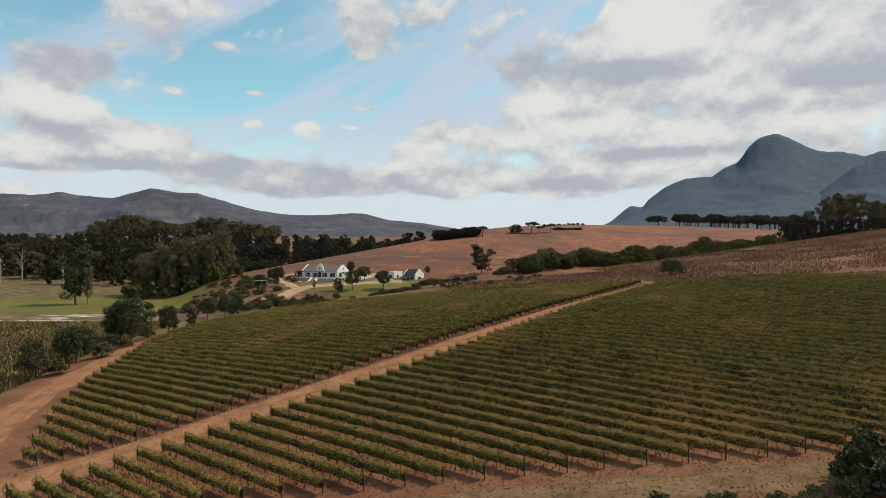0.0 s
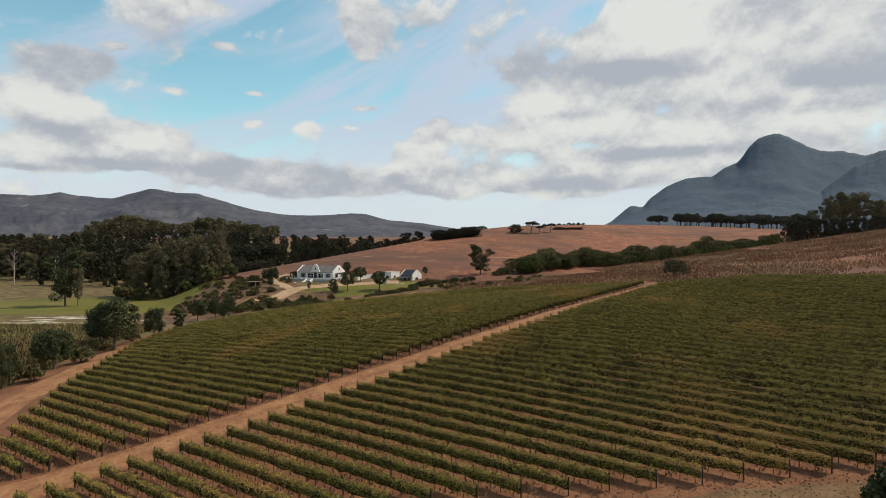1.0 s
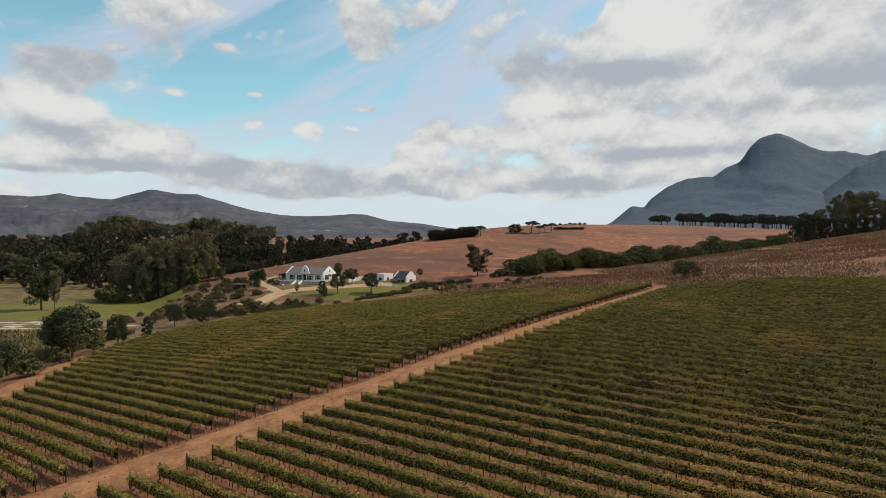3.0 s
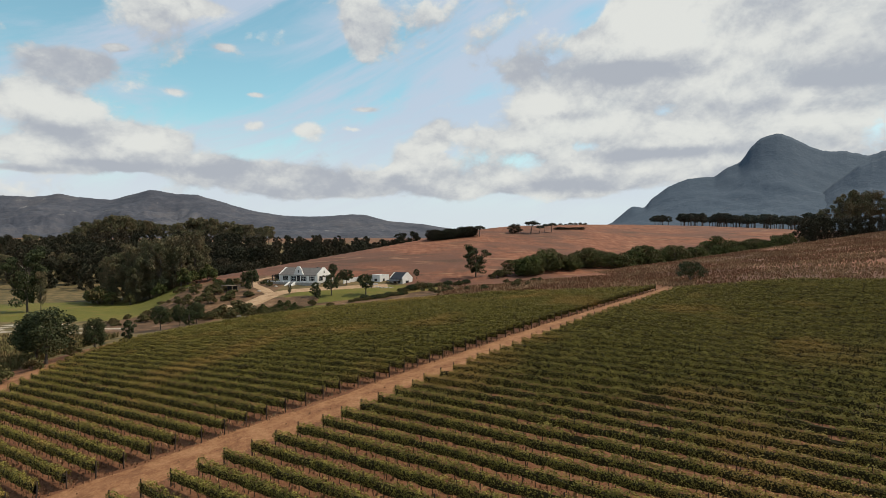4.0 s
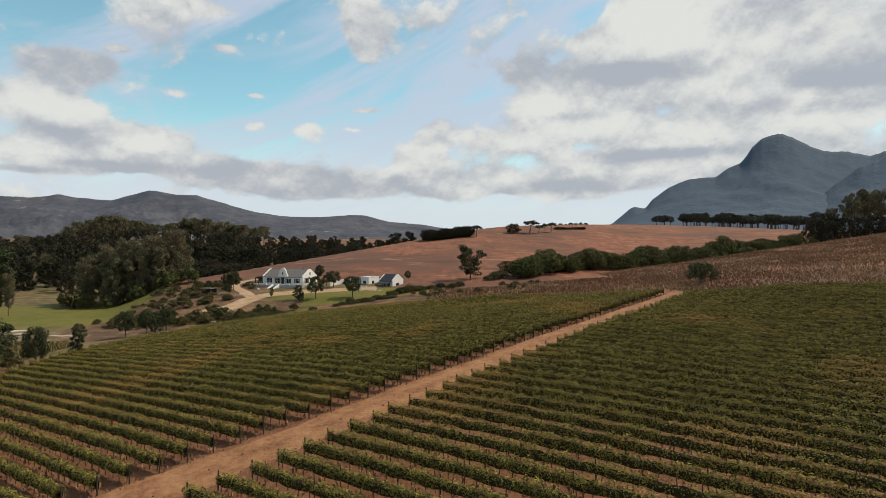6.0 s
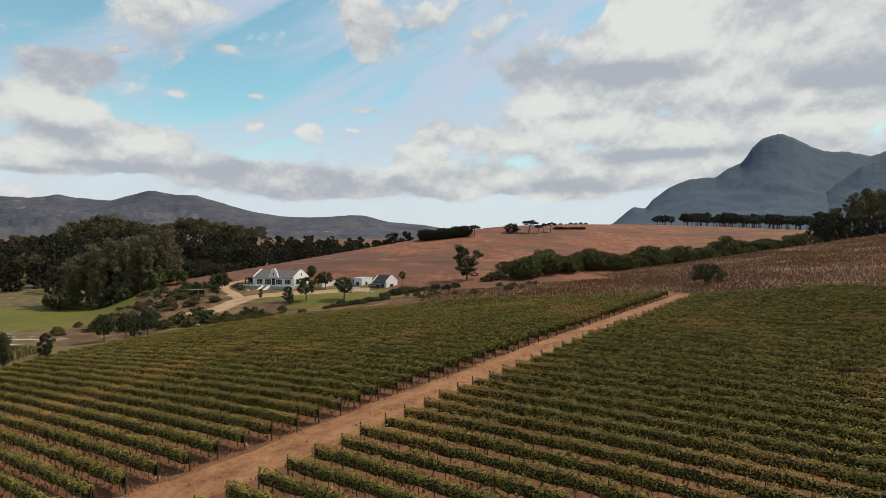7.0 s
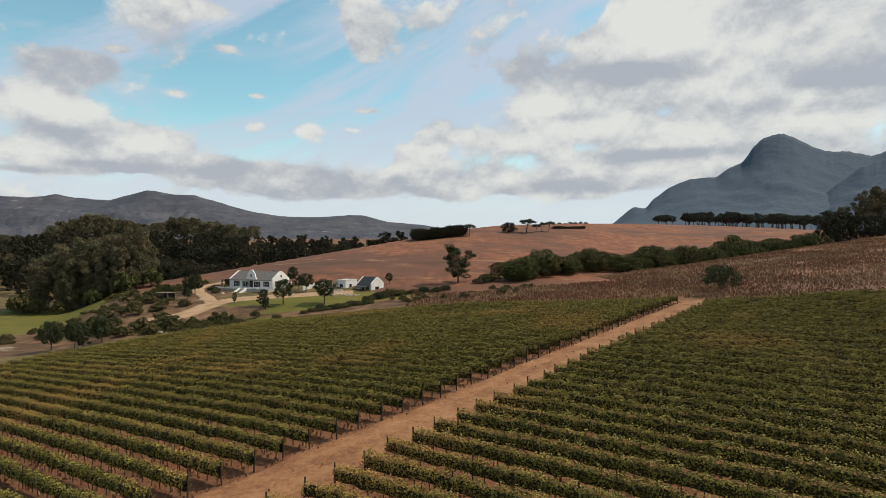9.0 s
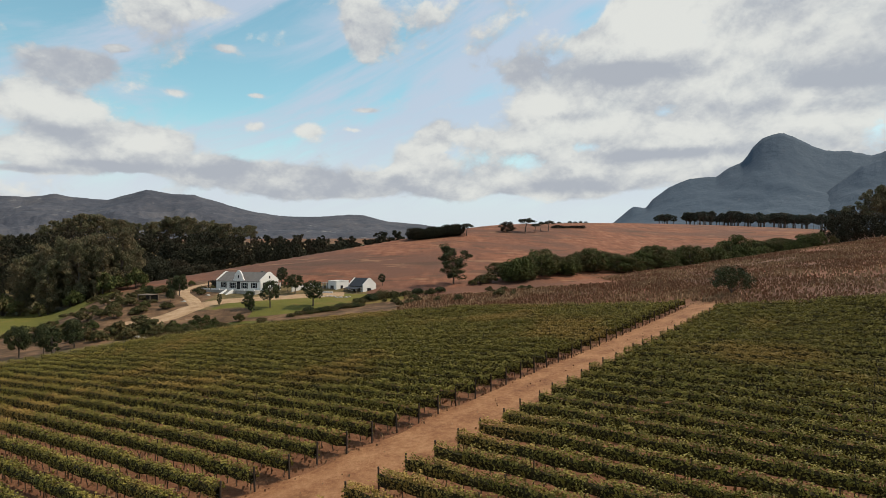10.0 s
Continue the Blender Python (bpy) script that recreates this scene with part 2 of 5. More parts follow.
def ground_material():
    m, nt, b = material("ground", 0.95)
    k = Nodes(nt)
    fine, mid, wide = k.noise(3.0, 6.0, 0.65), k.noise(0.22, 5.0, 0.6), k.noise(0.02, 4.0, 0.55)
    # rough valley grass
    grass = k.ramp(mid, (0.36, (0.065, 0.052, 0.019)), (0.5, (0.112, 0.082, 0.031)), (0.66, (0.172, 0.116, 0.052)))
    # dry stubble on the hills: brown-pink with darker mats and mown lines
    lines = k.noise(0.35, 3.0, 0.6, (1.0, 0.12, 1.0))
    fieldc = k.ramp(k.math("ADD", k.math("MULTIPLY", mid, 0.6), k.math("MULTIPLY", lines, 0.4)),
                    (0.36, (0.120, 0.043, 0.022)), (0.5, (0.185, 0.071, 0.036)), (0.64, (0.249, 0.107, 0.058)))
    fieldc = k.mix(k.step(wide, 0.42, 0.62), fieldc, (0.116, 0.053, 0.033))
    fieldc = k.mix(k.math("MULTIPLY", k.step(k.noise(0.06, 6.0, 0.65, (0.6, 1.4, 1.0)), 0.52, 0.66), 0.75), fieldc, (0.073, 0.040, 0.024))
    fieldc = k.mix(k.math("MULTIPLY", k.step(k.noise(0.09, 5.0, 0.6, (0.5, 1.6, 1.0)), 0.58, 0.7), 0.6), fieldc, (0.310, 0.172, 0.095))
    # vineyard floor: red-brown soil under dead grass
    soil = k.ramp(k.math("ADD", k.math("MULTIPLY", fine, 0.5), k.math("MULTIPLY", mid, 0.5)),
                  (0.33, (0.095, 0.038, 0.020)), (0.5, (0.163, 0.071, 0.034)), (0.7, (0.241, 0.120, 0.060)))
    lawn = k.ramp(k.math("ADD", k.math("MULTIPLY", mid, 0.5), k.math("MULTIPLY", wide, 0.5)),
                  (0.38, (0.084, 0.082, 0.012)), (0.52, (0.110, 0.103, 0.015)), (0.64, (0.155, 0.103, 0.031)))
    sand = k.ramp(mid, (0.35, (0.292, 0.249, 0.189)), (0.65, (0.533, 0.482, 0.404)))
    veld = k.ramp(mid, (0.36, (0.060, 0.034, 0.016)), (0.5, (0.103, 0.057, 0.028)), (0.64, (0.172, 0.099, 0.052)))
    col = grass
    for name, c in (("field", fieldc), ("soil", soil), ("veld", veld), ("lawn", lawn)):
        w = k.step(k.math("ADD", k.attr(name), k.math("MULTIPLY", k.math("SUBTRACT", mid, 0.5), 0.55)), 0.35, 0.65)
        col = k.mix(w, col, c)
    w = k.step(k.math("ADD", k.attr("sand"), k.math("MULTIPLY", k.math("SUBTRACT", k.noise(0.12, 6.0, 0.7, (0.5, 1.6, 1.0)), 0.5), 2.6)), 0.5, 0.7)
    col = k.mix(w, col, sand)
    k.link(col, b.inputs["Base Color"])
    k.bump(b, fine, 0.8, 0.12)
    return m


def dirt_material(name, a, mid_c, c):
    m, nt, b = material(name, 0.95)
    k = Nodes(nt)
    fine, mid = k.noise(2.5, 6.0, 0.72), k.noise(0.35, 6.0, 0.68)
    f = k.math("ADD", k.math("MULTIPLY", fine, 0.45), k.math("MULTIPLY", mid, 0.55))
    col = k.ramp(f, (0.38, a), (0.5, mid_c), (0.62, c))
    # wheel lines worn pale
    rut = k.attr("rut")
    col = k.mix(k.math("MULTIPLY", rut, 0.3), col, c)
    k.link(col, b.inputs["Base Color"])
    k.bump(b, f, 0.9, 0.12)
    return m


def mountain_material(name, a, mid_c, c, rock):
    m, nt, b = material(name, 1.0)
    k = Nodes(nt)
    wide, mid = k.noise(0.004, 6.0, 0.6), k.noise(0.02, 6.0, 0.65)
    f = k.math("ADD", k.math("MULTIPLY", wide, 0.55), k.math("MULTIPLY", mid, 0.45))
    col = k.ramp(f, (0.35, a), (0.5, mid_c), (0.68, c))
    col = k.mix(k.step(k.noise(0.012, 8.0, 0.7), 0.6, 0.72), col, rock)
    k.link(col, b.inputs["Base Color"])
    k.bump(b, mid, 0.7, 10.0)
    return m


M_GROUND = ground_material()
M_TRACK = dirt_material("track_dirt", (0.129, 0.052, 0.023), (0.232, 0.107, 0.048), (0.327, 0.172, 0.084))
M_HEADLAND = dirt_material("headland_grass", (0.086, 0.048, 0.022), (0.146, 0.086, 0.040), (0.215, 0.133, 0.065))
M_DRIVE = dirt_material("drive_gravel", (0.22, 0.135, 0.072), (0.32, 0.21, 0.12), (0.41, 0.285, 0.18))
M_VINE = foliage_material("vine_leaves", (0.078, 0.068, 0.014), (0.305, 0.250, 0.048), (0.320, 0.212, 0.052), 0.36, 0.05, 0.6, 0.05, 1.5)
# hull inside the vine rows: hedge shade painted as a dark colour
M_VINE_SHADE = plain("vine_inner_shade", (0.018, 0.014, 0.005), (0.050, 0.040, 0.012), 5.0, 0.9)
M_POST = plain("weathered_post", (0.026, 0.019, 0.014), (0.065, 0.048, 0.036), 4.0, 0.9)
M_TRUNK = plain("vine_bark", (0.043, 0.030, 0.022), (0.095, 0.069, 0.047), 6.0, 0.95)
M_WIRE = plain("wire", (0.215, 0.215, 0.215), (0.344, 0.344, 0.344), 8.0, 0.4, 0.0, 0.8)
M_OAK = foliage_material("oak_leaves", (0.016, 0.025, 0.010), (0.070, 0.082, 0.033), (0.070, 0.070, 0.029), 0.2, 0.15, 0.75)
M_GUM = foliage_material("gum_leaves", (0.060, 0.062, 0.032), (0.150, 0.142, 0.076), (0.160, 0.122, 0.068), 0.3, 0.12, 0.8)
# dark enough to hold the cloud shadow on the far wood; other dark crowns share it
M_WOOD = foliage_material("shade_dark_leaves", (0.023, 0.025, 0.015), (0.038, 0.039, 0.022), (0.051, 0.041, 0.025), 0.3, 0.03, 0.9)
# distant pines: haze is put in by lightening the needle colour
M_PINE = foliage_material("hazed_pine_needles", (0.028, 0.036, 0.030), (0.075, 0.086, 0.062), (0.080, 0.076, 0.056), 0.25, 0.1, 0.8)
M_SHRUB = foliage_material("shrub_leaves", (0.044, 0.046, 0.018), (0.125, 0.117, 0.045), (0.125, 0.090, 0.040), 0.28, 0.2, 0.85)
M_HEDGE = foliage_material("hedge_leaves", (0.030, 0.042, 0.012), (0.120, 0.130, 0.040), (0.103, 0.082, 0.034), 0.25, 0.08, 0.85)
M_STRAW = foliage_material("dry_grass", (0.165, 0.092, 0.048), (0.42, 0.275, 0.155), (0.198, 0.103, 0.057), 0.38, 0.06, 0.9)
M_REED = foliage_material("reeds", (0.077, 0.073, 0.026), (0.224, 0.181, 0.077), (0.146, 0.103, 0.047), 0.3, 0.1, 0.9)
M_BARK = plain("bark", (0.052, 0.041, 0.033), (0.138, 0.116, 0.095), 1.5, 0.95, 0.02)
M_PALE_BARK = plain("pale_dead_wood", (0.189, 0.163, 0.138), (0.361, 0.327, 0.284), 1.2, 0.9, 0.01)
M_WALL = plain("limewash", (0.60, 0.58, 0.55), (0.74, 0.73, 0.70), 0.5, 0.9, 0.004)
M_ROOF = plain("slate_roof", (0.105, 0.095, 0.088), (0.175, 0.16, 0.148), 1.6, 0.8, 0.02)
M_DARK_ROOF = plain("dark_roof_sheet", (0.022, 0.023, 0.028), (0.043, 0.045, 0.052), 1.2, 0.55, 0.01)
M_SHUTTER = plain("dark_painted_wood", (0.022, 0.019, 0.017), (0.043, 0.039, 0.034), 3.0, 0.6)
M_TIMBER = plain("grey_timber", (0.112, 0.086, 0.065), (0.215, 0.172, 0.129), 2.0, 0.85, 0.0, 0.0, (1, 1, 8))
M_STONE = plain("garden_stone", (0.241, 0.224, 0.198), (0.430, 0.404, 0.361), 1.5, 0.9, 0.03)
M_GLASS = plain("window_glass", (0.013, 0.015, 0.019), (0.026, 0.029, 0.034), 0.8, 0.08)
# blue of far hills and mountain is distance haze put into the colour
M_HAZED_HILLS = mountain_material("hazed_far_hills", (0.036, 0.041, 0.056), (0.060, 0.064, 0.080), (0.098, 0.094, 0.100), (0.215, 0.206, 0.198))
M_HAZED_PEAK = mountain_material("hazed_far_mountain", (0.040, 0.062, 0.090), (0.048, 0.072, 0.102), (0.060, 0.084, 0.114), (0.078, 0.096, 0.120))

# ---- mesh helpers ----
rng = np.random.default_rng(7)


def mesh(name, verts, faces, mat, smooth_faces=False):
    """A mesh from arrays: verts n x 3, faces n x 3 or n x 4."""
    verts, faces = np.asarray(verts, np.float32), np.asarray(faces, np.int32)
    me = bpy.data.meshes.new(name)
    k = faces.shape[1]
    me.vertices.add(len(verts))
    me.vertices.foreach_set("co", verts.ravel())
    me.loops.add(faces.size)
    me.loops.foreach_set("vertex_index", faces.ravel())
    me.polygons.add(len(faces))
    me.polygons.foreach_set("loop_start", np.arange(0, faces.size, k, dtype=np.int32))
    me.polygons.foreach_set("use_smooth", np.full(len(faces), smooth_faces))
    me.materials.append(mat)
    me.update(calc_edges=True)
    return me


def merge(*pieces):
    """Several (verts, faces) as one."""
    vs, fs, n = [], [], 0
    for v, f in pieces:
        vs.append(v), fs.append(np.asarray(f) + n)
        n += len(v)
    return np.concatenate(vs), np.concatenate(fs)


def put(name, me, parent=None, at=None, label=""):
    ob = new(name, me)
    if parent is not None:
        ob.parent = parent
    if at is not None:
        ob.matrix_basis = at
    return tagged(ob, label)


def leaves(c, size, out=None, flat=0.0, loose=0.42):
    """Leaf-shaped quads at the places c, turned at random, or towards out."""
    n = len(c)
    nor = rng.normal(size=(n, 3))
    if out is not None:
        nor = nor * loose + out
    nor[:, 2] += flat
    nor /= np.linalg.norm(nor, axis=1, keepdims=True) + 1e-9
    a = np.cross(nor, rng.normal(size=(n, 3)))
    a /= np.linalg.norm(a, axis=1, keepdims=True) + 1e-9
    b = np.cross(nor, a)
    s = (np.asarray(size) * rng.uniform(0.65, 1.3, n))[:, None] * 0.5
    bend = nor * s * 0.35
    v = np.stack([c - a * s - bend, c - b * s * 0.7, c + a * s - bend, c + b * s * 0.7], 1).reshape(-1, 3)
    return v, np.arange(4 * n).reshape(n, 4)


def tube(pts, radii, sides=6, cap=False):
    pts, radii = np.asarray(pts, float), np.asarray(radii, float)
    n = len(pts)
    d = np.gradient(pts, axis=0)
    d /= np.linalg.norm(d, axis=1, keepdims=True) + 1e-9
    ref = np.where(np.abs(d[:, 2:3]) > 0.9, [[1.0, 0, 0]], [[0, 0, 1.0]])
    a = np.cross(d, ref)
    a /= np.linalg.norm(a, axis=1, keepdims=True) + 1e-9
    b = np.cross(d, a)
    t = np.linspace(0, 2 * np.pi, sides, endpoint=False)
    v = pts[:, None] + radii[:, None, None] * (np.cos(t)[None, :, None] * a[:, None] + np.sin(t)[None, :, None] * b[:, None])
    i, j = np.meshgrid(np.arange(n - 1), np.arange(sides), indexing="ij")
    q = (i * sides + j).ravel()
    r = (i * sides + (j + 1) % sides).ravel()
    f = np.stack([q, r, r + sides, q + sides], 1)
    v = v.reshape(-1, 3)
    if cap:
        m = len(v)
        v = np.concatenate([v, pts[-1:]])
        k = np.arange(sides) + (n - 1) * sides
        f = np.concatenate([f, np.stack([k, np.roll(k, -1), np.full(sides, m), np.full(sides, m)], 1)])
    return v, f


def box(x0, x1, y0, y1, z0, z1):
    v = np.array([(x, y, z) for z in (z0, z1) for y in (y0, y1) for x in (x0, x1)], float)
    return v, np.array([(0, 2, 3, 1), (4, 5, 7, 6), (0, 1, 5, 4), (2, 6, 7, 3), (0, 4, 6, 2), (1, 3, 7, 5)])


def along(line, gap):
    """Points every gap metres along a polyline smoothed at its corners."""
    p = np.asarray(line, float)
    for _ in range(3):
        q = np.repeat(p, 2, 0)[1:-1]
        a, b = q[0::2], q[1::2]
        p = np.concatenate([p[:1], np.stack([a * 0.75 + b * 0.25, a * 0.25 + b * 0.75], 1).reshape(-1, 2), p[-1:]])
    s = np.r_[0, np.cumsum(np.hypot(*np.diff(p, axis=0).T))]
    u = np.linspace(0, s[-1], max(2, int(s[-1] / gap) + 1))
    return np.stack([np.interp(u, s, p[:, 0]), np.interp(u, s, p[:, 1])], 1)


def inside(poly, x, y):
    x, y = np.asarray(x, float), np.asarray(y, float)
    hit = np.zeros(x.shape, bool)
    for (x0, y0), (x1, y1) in zip(poly, poly[1:] + poly[:1]):
        cross = ((y0 > y) != (y1 > y)) & (x < (x1 - x0) * (y - y0) / ((y1 - y0) or 1e-9) + x0)
        hit ^= cross
    return hit


def near_line(x, y, line):
    """Distance from the places to a polyline."""
    p, best = np.asarray(line, float), np.full(np.shape(x), 1e9)
    for a, b in zip(p, p[1:]):
        d = b - a
        t = np.clip(((x - a[0]) * d[0] + (y - a[1]) * d[1]) / (d @ d), 0, 1)
        best = np.minimum(best, np.hypot(x - a[0] - t * d[0], y - a[1] - t * d[1]))
    return best


# ---- plan ----
TRACK_WEST = [(-48, 66), (-36.6, 72), (-25.8, 80.6), (-18, 86), (-10.9, 92), (-3.7, 97.5), (3, 103.6), (9.8, 110), (17.5, 118.5), (28.5, 131.5), (40, 147), (58, 172)]
TRACK_EAST = [(-47, 57), (-33.5, 67.4), (-25.1, 72.0), (-16.1, 78.9), (-8.3, 84.3), (-1.3, 90.4), (9.7, 101.1), (19.3, 110.8), (31.2, 125.5), (45.2, 143.3), (60, 163)]
WEST_EDGE = [(-47.2, 64.3), (-50.8, 72.5), (-56.8, 86.3), (-59.4, 97.5), (-61.4, 110.2), (-65.6, 132.8), (-66, 151), (-61, 166)]
FAR_EDGE = [(-37, 203), (-5, 208), (23, 198)]
LEFT_BLOCK = TRACK_WEST + FAR_EDGE[::-1] + WEST_EDGE[::-1]
RIGHT_BLOCK = TRACK_EAST + [(135, 112.4), (135, 57), (60, 56.8), (36, 56.7), (3, 56.2), (-40, 55)]
FARM_TRACK = [(-64, 50), (-47.5, 61.5), (-35, 69.8), (-21.5, 80), (-9.8, 88.5), (0, 97), (9.5, 105.8), (18, 115), (29.4, 129), (42, 145.6), (59, 168.5), (67, 180)]
WEST_ROAD = [(-58, 46), (-56, 60), (-60, 76), (-64, 90), (-66, 104), (-67.5, 120), (-69.5, 138), (-70, 155), (-66, 172)]
HEADLAND = [(-60, 48), (-30, 50.5), (0, 52.5), (30, 53.2), (60, 53.3), (125, 52)]
DRIVE = [(-70, 221), (-62, 227), (-60, 238), (-57, 246), (-45, 251), (-30, 254), (-18, 256)]
DRIVE_LOOP = [(-60, 242), (-66, 252), (-73, 262), (-78, 274), (-72, 284)]
ROW_WAY, ROW_ACROSS = np.array((0.819, -0.574)), np.array((0.574, 0.819))
ROW_GAP_WEST, ROW_GAP_EAST = 2.22, 2.28

# ---- ground ----
def spread(stops):
    """Grid lines: stops are (from, to, gap)."""
    g = np.concatenate([np.arange(a, b, s) for a, b, s in stops])
    return np.r_[g, stops[-1][1]]


def build_ground():
    gx = spread([(-4900, -1000, 150), (-1000, -400, 30), (-400, -150, 7), (-150, 130, 1.4), (130, 400, 6), (400, 1000, 30), (1000, 4900, 150)])
    gy = spread([(-900, -60, 40), (-60, 40, 5), (40, 290, 1.4), (290, 560, 5), (560, 1000, 20), (1000, 4900, 150)])
    x, y = np.meshgrid(gx, gy)
    z = land(x, y)
    n, m = len(gx), len(gy)
    v = np.stack([x, y, z], -1).reshape(-1, 3)
    i, j = np.meshgrid(np.arange(n - 1), np.arange(m - 1))
    a = (j * n + i).ravel()
    me = mesh("ground", v, np.stack([a, a + 1, a + n + 1, a + n], 1), M_GROUND, True)
    x, y = v[:, 0], v[:, 1]

    def mask(name, values):
        me.attributes.new(name, "FLOAT", "POINT").data.foreach_set("value", np.asarray(values, np.float32))

    in_vines = inside(LEFT_BLOCK, x, y) | inside(RIGHT_BLOCK, x, y)
    apron = np.minimum(near_line(x, y, FARM_TRACK), np.minimum(near_line(x, y, WEST_ROAD) - 2, near_line(x, y, HEADLAND) - 1))
    mask("soil", np.maximum(in_vines, smooth(9, 3, apron)))
    hills = smooth(-1, 1, (x - (-72 - 42 * smooth(190, 300, y))) / 12) * smooth(15, 50, y)
    hills = hills * np.where(x < -10, smooth(270, 278, y), 1)
    hills = np.maximum(hills, smooth(800, 1200, y) * 0.55)
    mask("field", hills * (~in_vines))
    garden = smooth(1.15, 0.95, np.hypot((x + 22) / 30, (y - 238) / 17)) * smooth(0, 5, y - 228 - 0.42 * (x + 30)) 
    garden = np.maximum(garden, smooth(1.3, 0.8, np.hypot((x + 38) / 9, (y - 217) / 6)))
    garden = garden * smooth(0.8, 1.2, np.hypot((x + 47) / 7, (y - 230) / 9))
    west = smooth(1.2, 0.85, np.hypot((x + 140) / 72, (y - 252) / 34)) * smooth(-98, -110, x)
    mask("lawn", np.clip(np.maximum(garden, west), 0, 1))
    bank = smooth(1.2, 0.8, np.hypot((x + 84) / 26, (y - 240) / 52)) * smooth(-56, -62, x)
    beds = smooth(1.2, 0.8, np.hypot((x + 44) / 24, (y - 222) / 16)) * smooth(205, 211, y)
    mask("veld", np.clip(bank + beds + smooth(1.3, 0.8, np.hypot((x - 8) / 34, (y - 228) / 17)), 0, 1))
    mask("sand", 0.48 * smooth(1.3, 0.6, np.hypot((x + 128) / 44, (y - 200) / 15)))
    tagged(put("ground", me), "rolling farmland of dry brown grass, red soil and green lawn", "ground", "", "structure")


def strip(name, line, width, mat, label, wobble=0.5, lift=0.05):
    """A dirt way draped over the land, with worn wheel lines and frayed edges."""
    c = along(line, 1.2)
    d = np.gradient(c, axis=0)
    d /= np.linalg.norm(d, axis=1, keepdims=True)
    nrm = np.stack([-d[:, 1], d[:, 0]], 1)
    across = np.linspace(-1, 1, 11)
    fray = 1 + wobble * 0.5 * np.array([[noise.noise((p[0] * 0.25 + s * 40, p[1] * 0.25, 0.3)) for s in (-1, 1)] for p in c])
    half = width / 2 * np.where(across[None] < 0, fray[:, :1], fray[:, 1:])
    p = c[:, None] + nrm[:, None] * (across[None] * half)[..., None]
    z = land(p[..., 0], p[..., 1]) + lift * (1 - 1.6 * np.abs(across[None]) ** 6) - 0.05 * np.exp(-((np.abs(across[None]) - 0.42) / 0.13) ** 2)
    v = np.concatenate([p, z[..., None]], -1).reshape(-1, 3)
    n, k = len(c), len(across)
    i, j = np.meshgrid(np.arange(n - 1), np.arange(k - 1), indexing="ij")
    a = (i * k + j).ravel()
    me = mesh(name, v, np.stack([a, a + 1, a + k + 1, a + k], 1), mat, True)
    rut = np.tile(np.exp(-((np.abs(across) - 0.42) / 0.16) ** 2), n)
    me.attributes.new("rut", "FLOAT", "POINT").data.foreach_set("value", rut.astype(np.float32))
    tagged(put(name, me), label, "dirt road", "", "structure")


def mountain(name, label, mat, outline, dist, foot, rough, seed):
    """A range: outline gives bearing and rise (both as tangents) of its crest, dist its distance; its slope runs down to foot."""
    o = np.asarray(outline, float)
    b = np.linspace(o[0, 0], o[-1, 0], 330)
    rise = np.interp(b, o[:, 0], o[:, 1])
    rise = np.convolve(np.r_[rise[0], rise, rise[-1]], [0.2, 0.6, 0.2], "valid")
    u = np.r_[np.linspace(0, 1, 46), np.linspace(1.06, 1.4, 6)]
    calm = np.convolve(np.pad(rise, 24, "edge"), np.hanning(49) / np.hanning(49).sum(), "valid")
    B, U = np.meshgrid(b, u)
    R = foot + (dist - foot) * U
    w = smooth(0.72, 1.0, U)
    top = 30 + (calm[None] * (1 - w) + rise[None] * w) * dist
    base = 45 + 0.01 * R
    prof = np.where(U <= 1, 0.35 * U + 0.65 * U ** 2.2, 1 - (U - 1) * 1.5)
    Z = base + np.maximum(top - base, 2) * prof
    X, Y = R * B, R
    nz = np.array([noise.fractal((x * 0.0022 + seed, y * 0.0019, 0.2), 1.0, 2.1, 7) for x, y in zip(X.ravel(), Y.ravel())]).reshape(X.shape)
    Z = Z + nz * rough * np.sin(np.clip(U, 0, 1) * np.pi) ** 0.8 * np.maximum(top - base, 40) * 0.5
    fine = np.array([noise.fractal((x * 0.009 + seed, y * 0.008, 0.7), 1.0, 2.0, 5) for x, y in zip(X.ravel(), Y.ravel())]).reshape(X.shape)
    Z = Z + fine * rough * np.sin(np.clip(U, 0, 1) * np.pi) * np.maximum(top - base, 40) * 0.12
    Z = Z + 0.016 * np.maximum(top - base, 0) * np.array([noise.fractal((q * 45, seed, 0), 0.8, 2.2, 5) for q in b])[None] * smooth(0.8, 1.0, U)
    Z[0] -= 30
    n = len(b)
    i, j = np.meshgrid(np.arange(n - 1), np.arange(len(u) - 1))
    a = (j * n + i).ravel()
    me = mesh(name, np.stack([X, Y, Z], -1).reshape(-1, 3), np.stack([a, a + 1, a + n + 1, a + n], 1), mat, True)
    tagged(put(name, me), label, "mountain", "", "structure")


def px(points):
    """Bearing and rise as tangents, from thousandths."""
    return [(a / 1000, b / 1000) for a, b in points]


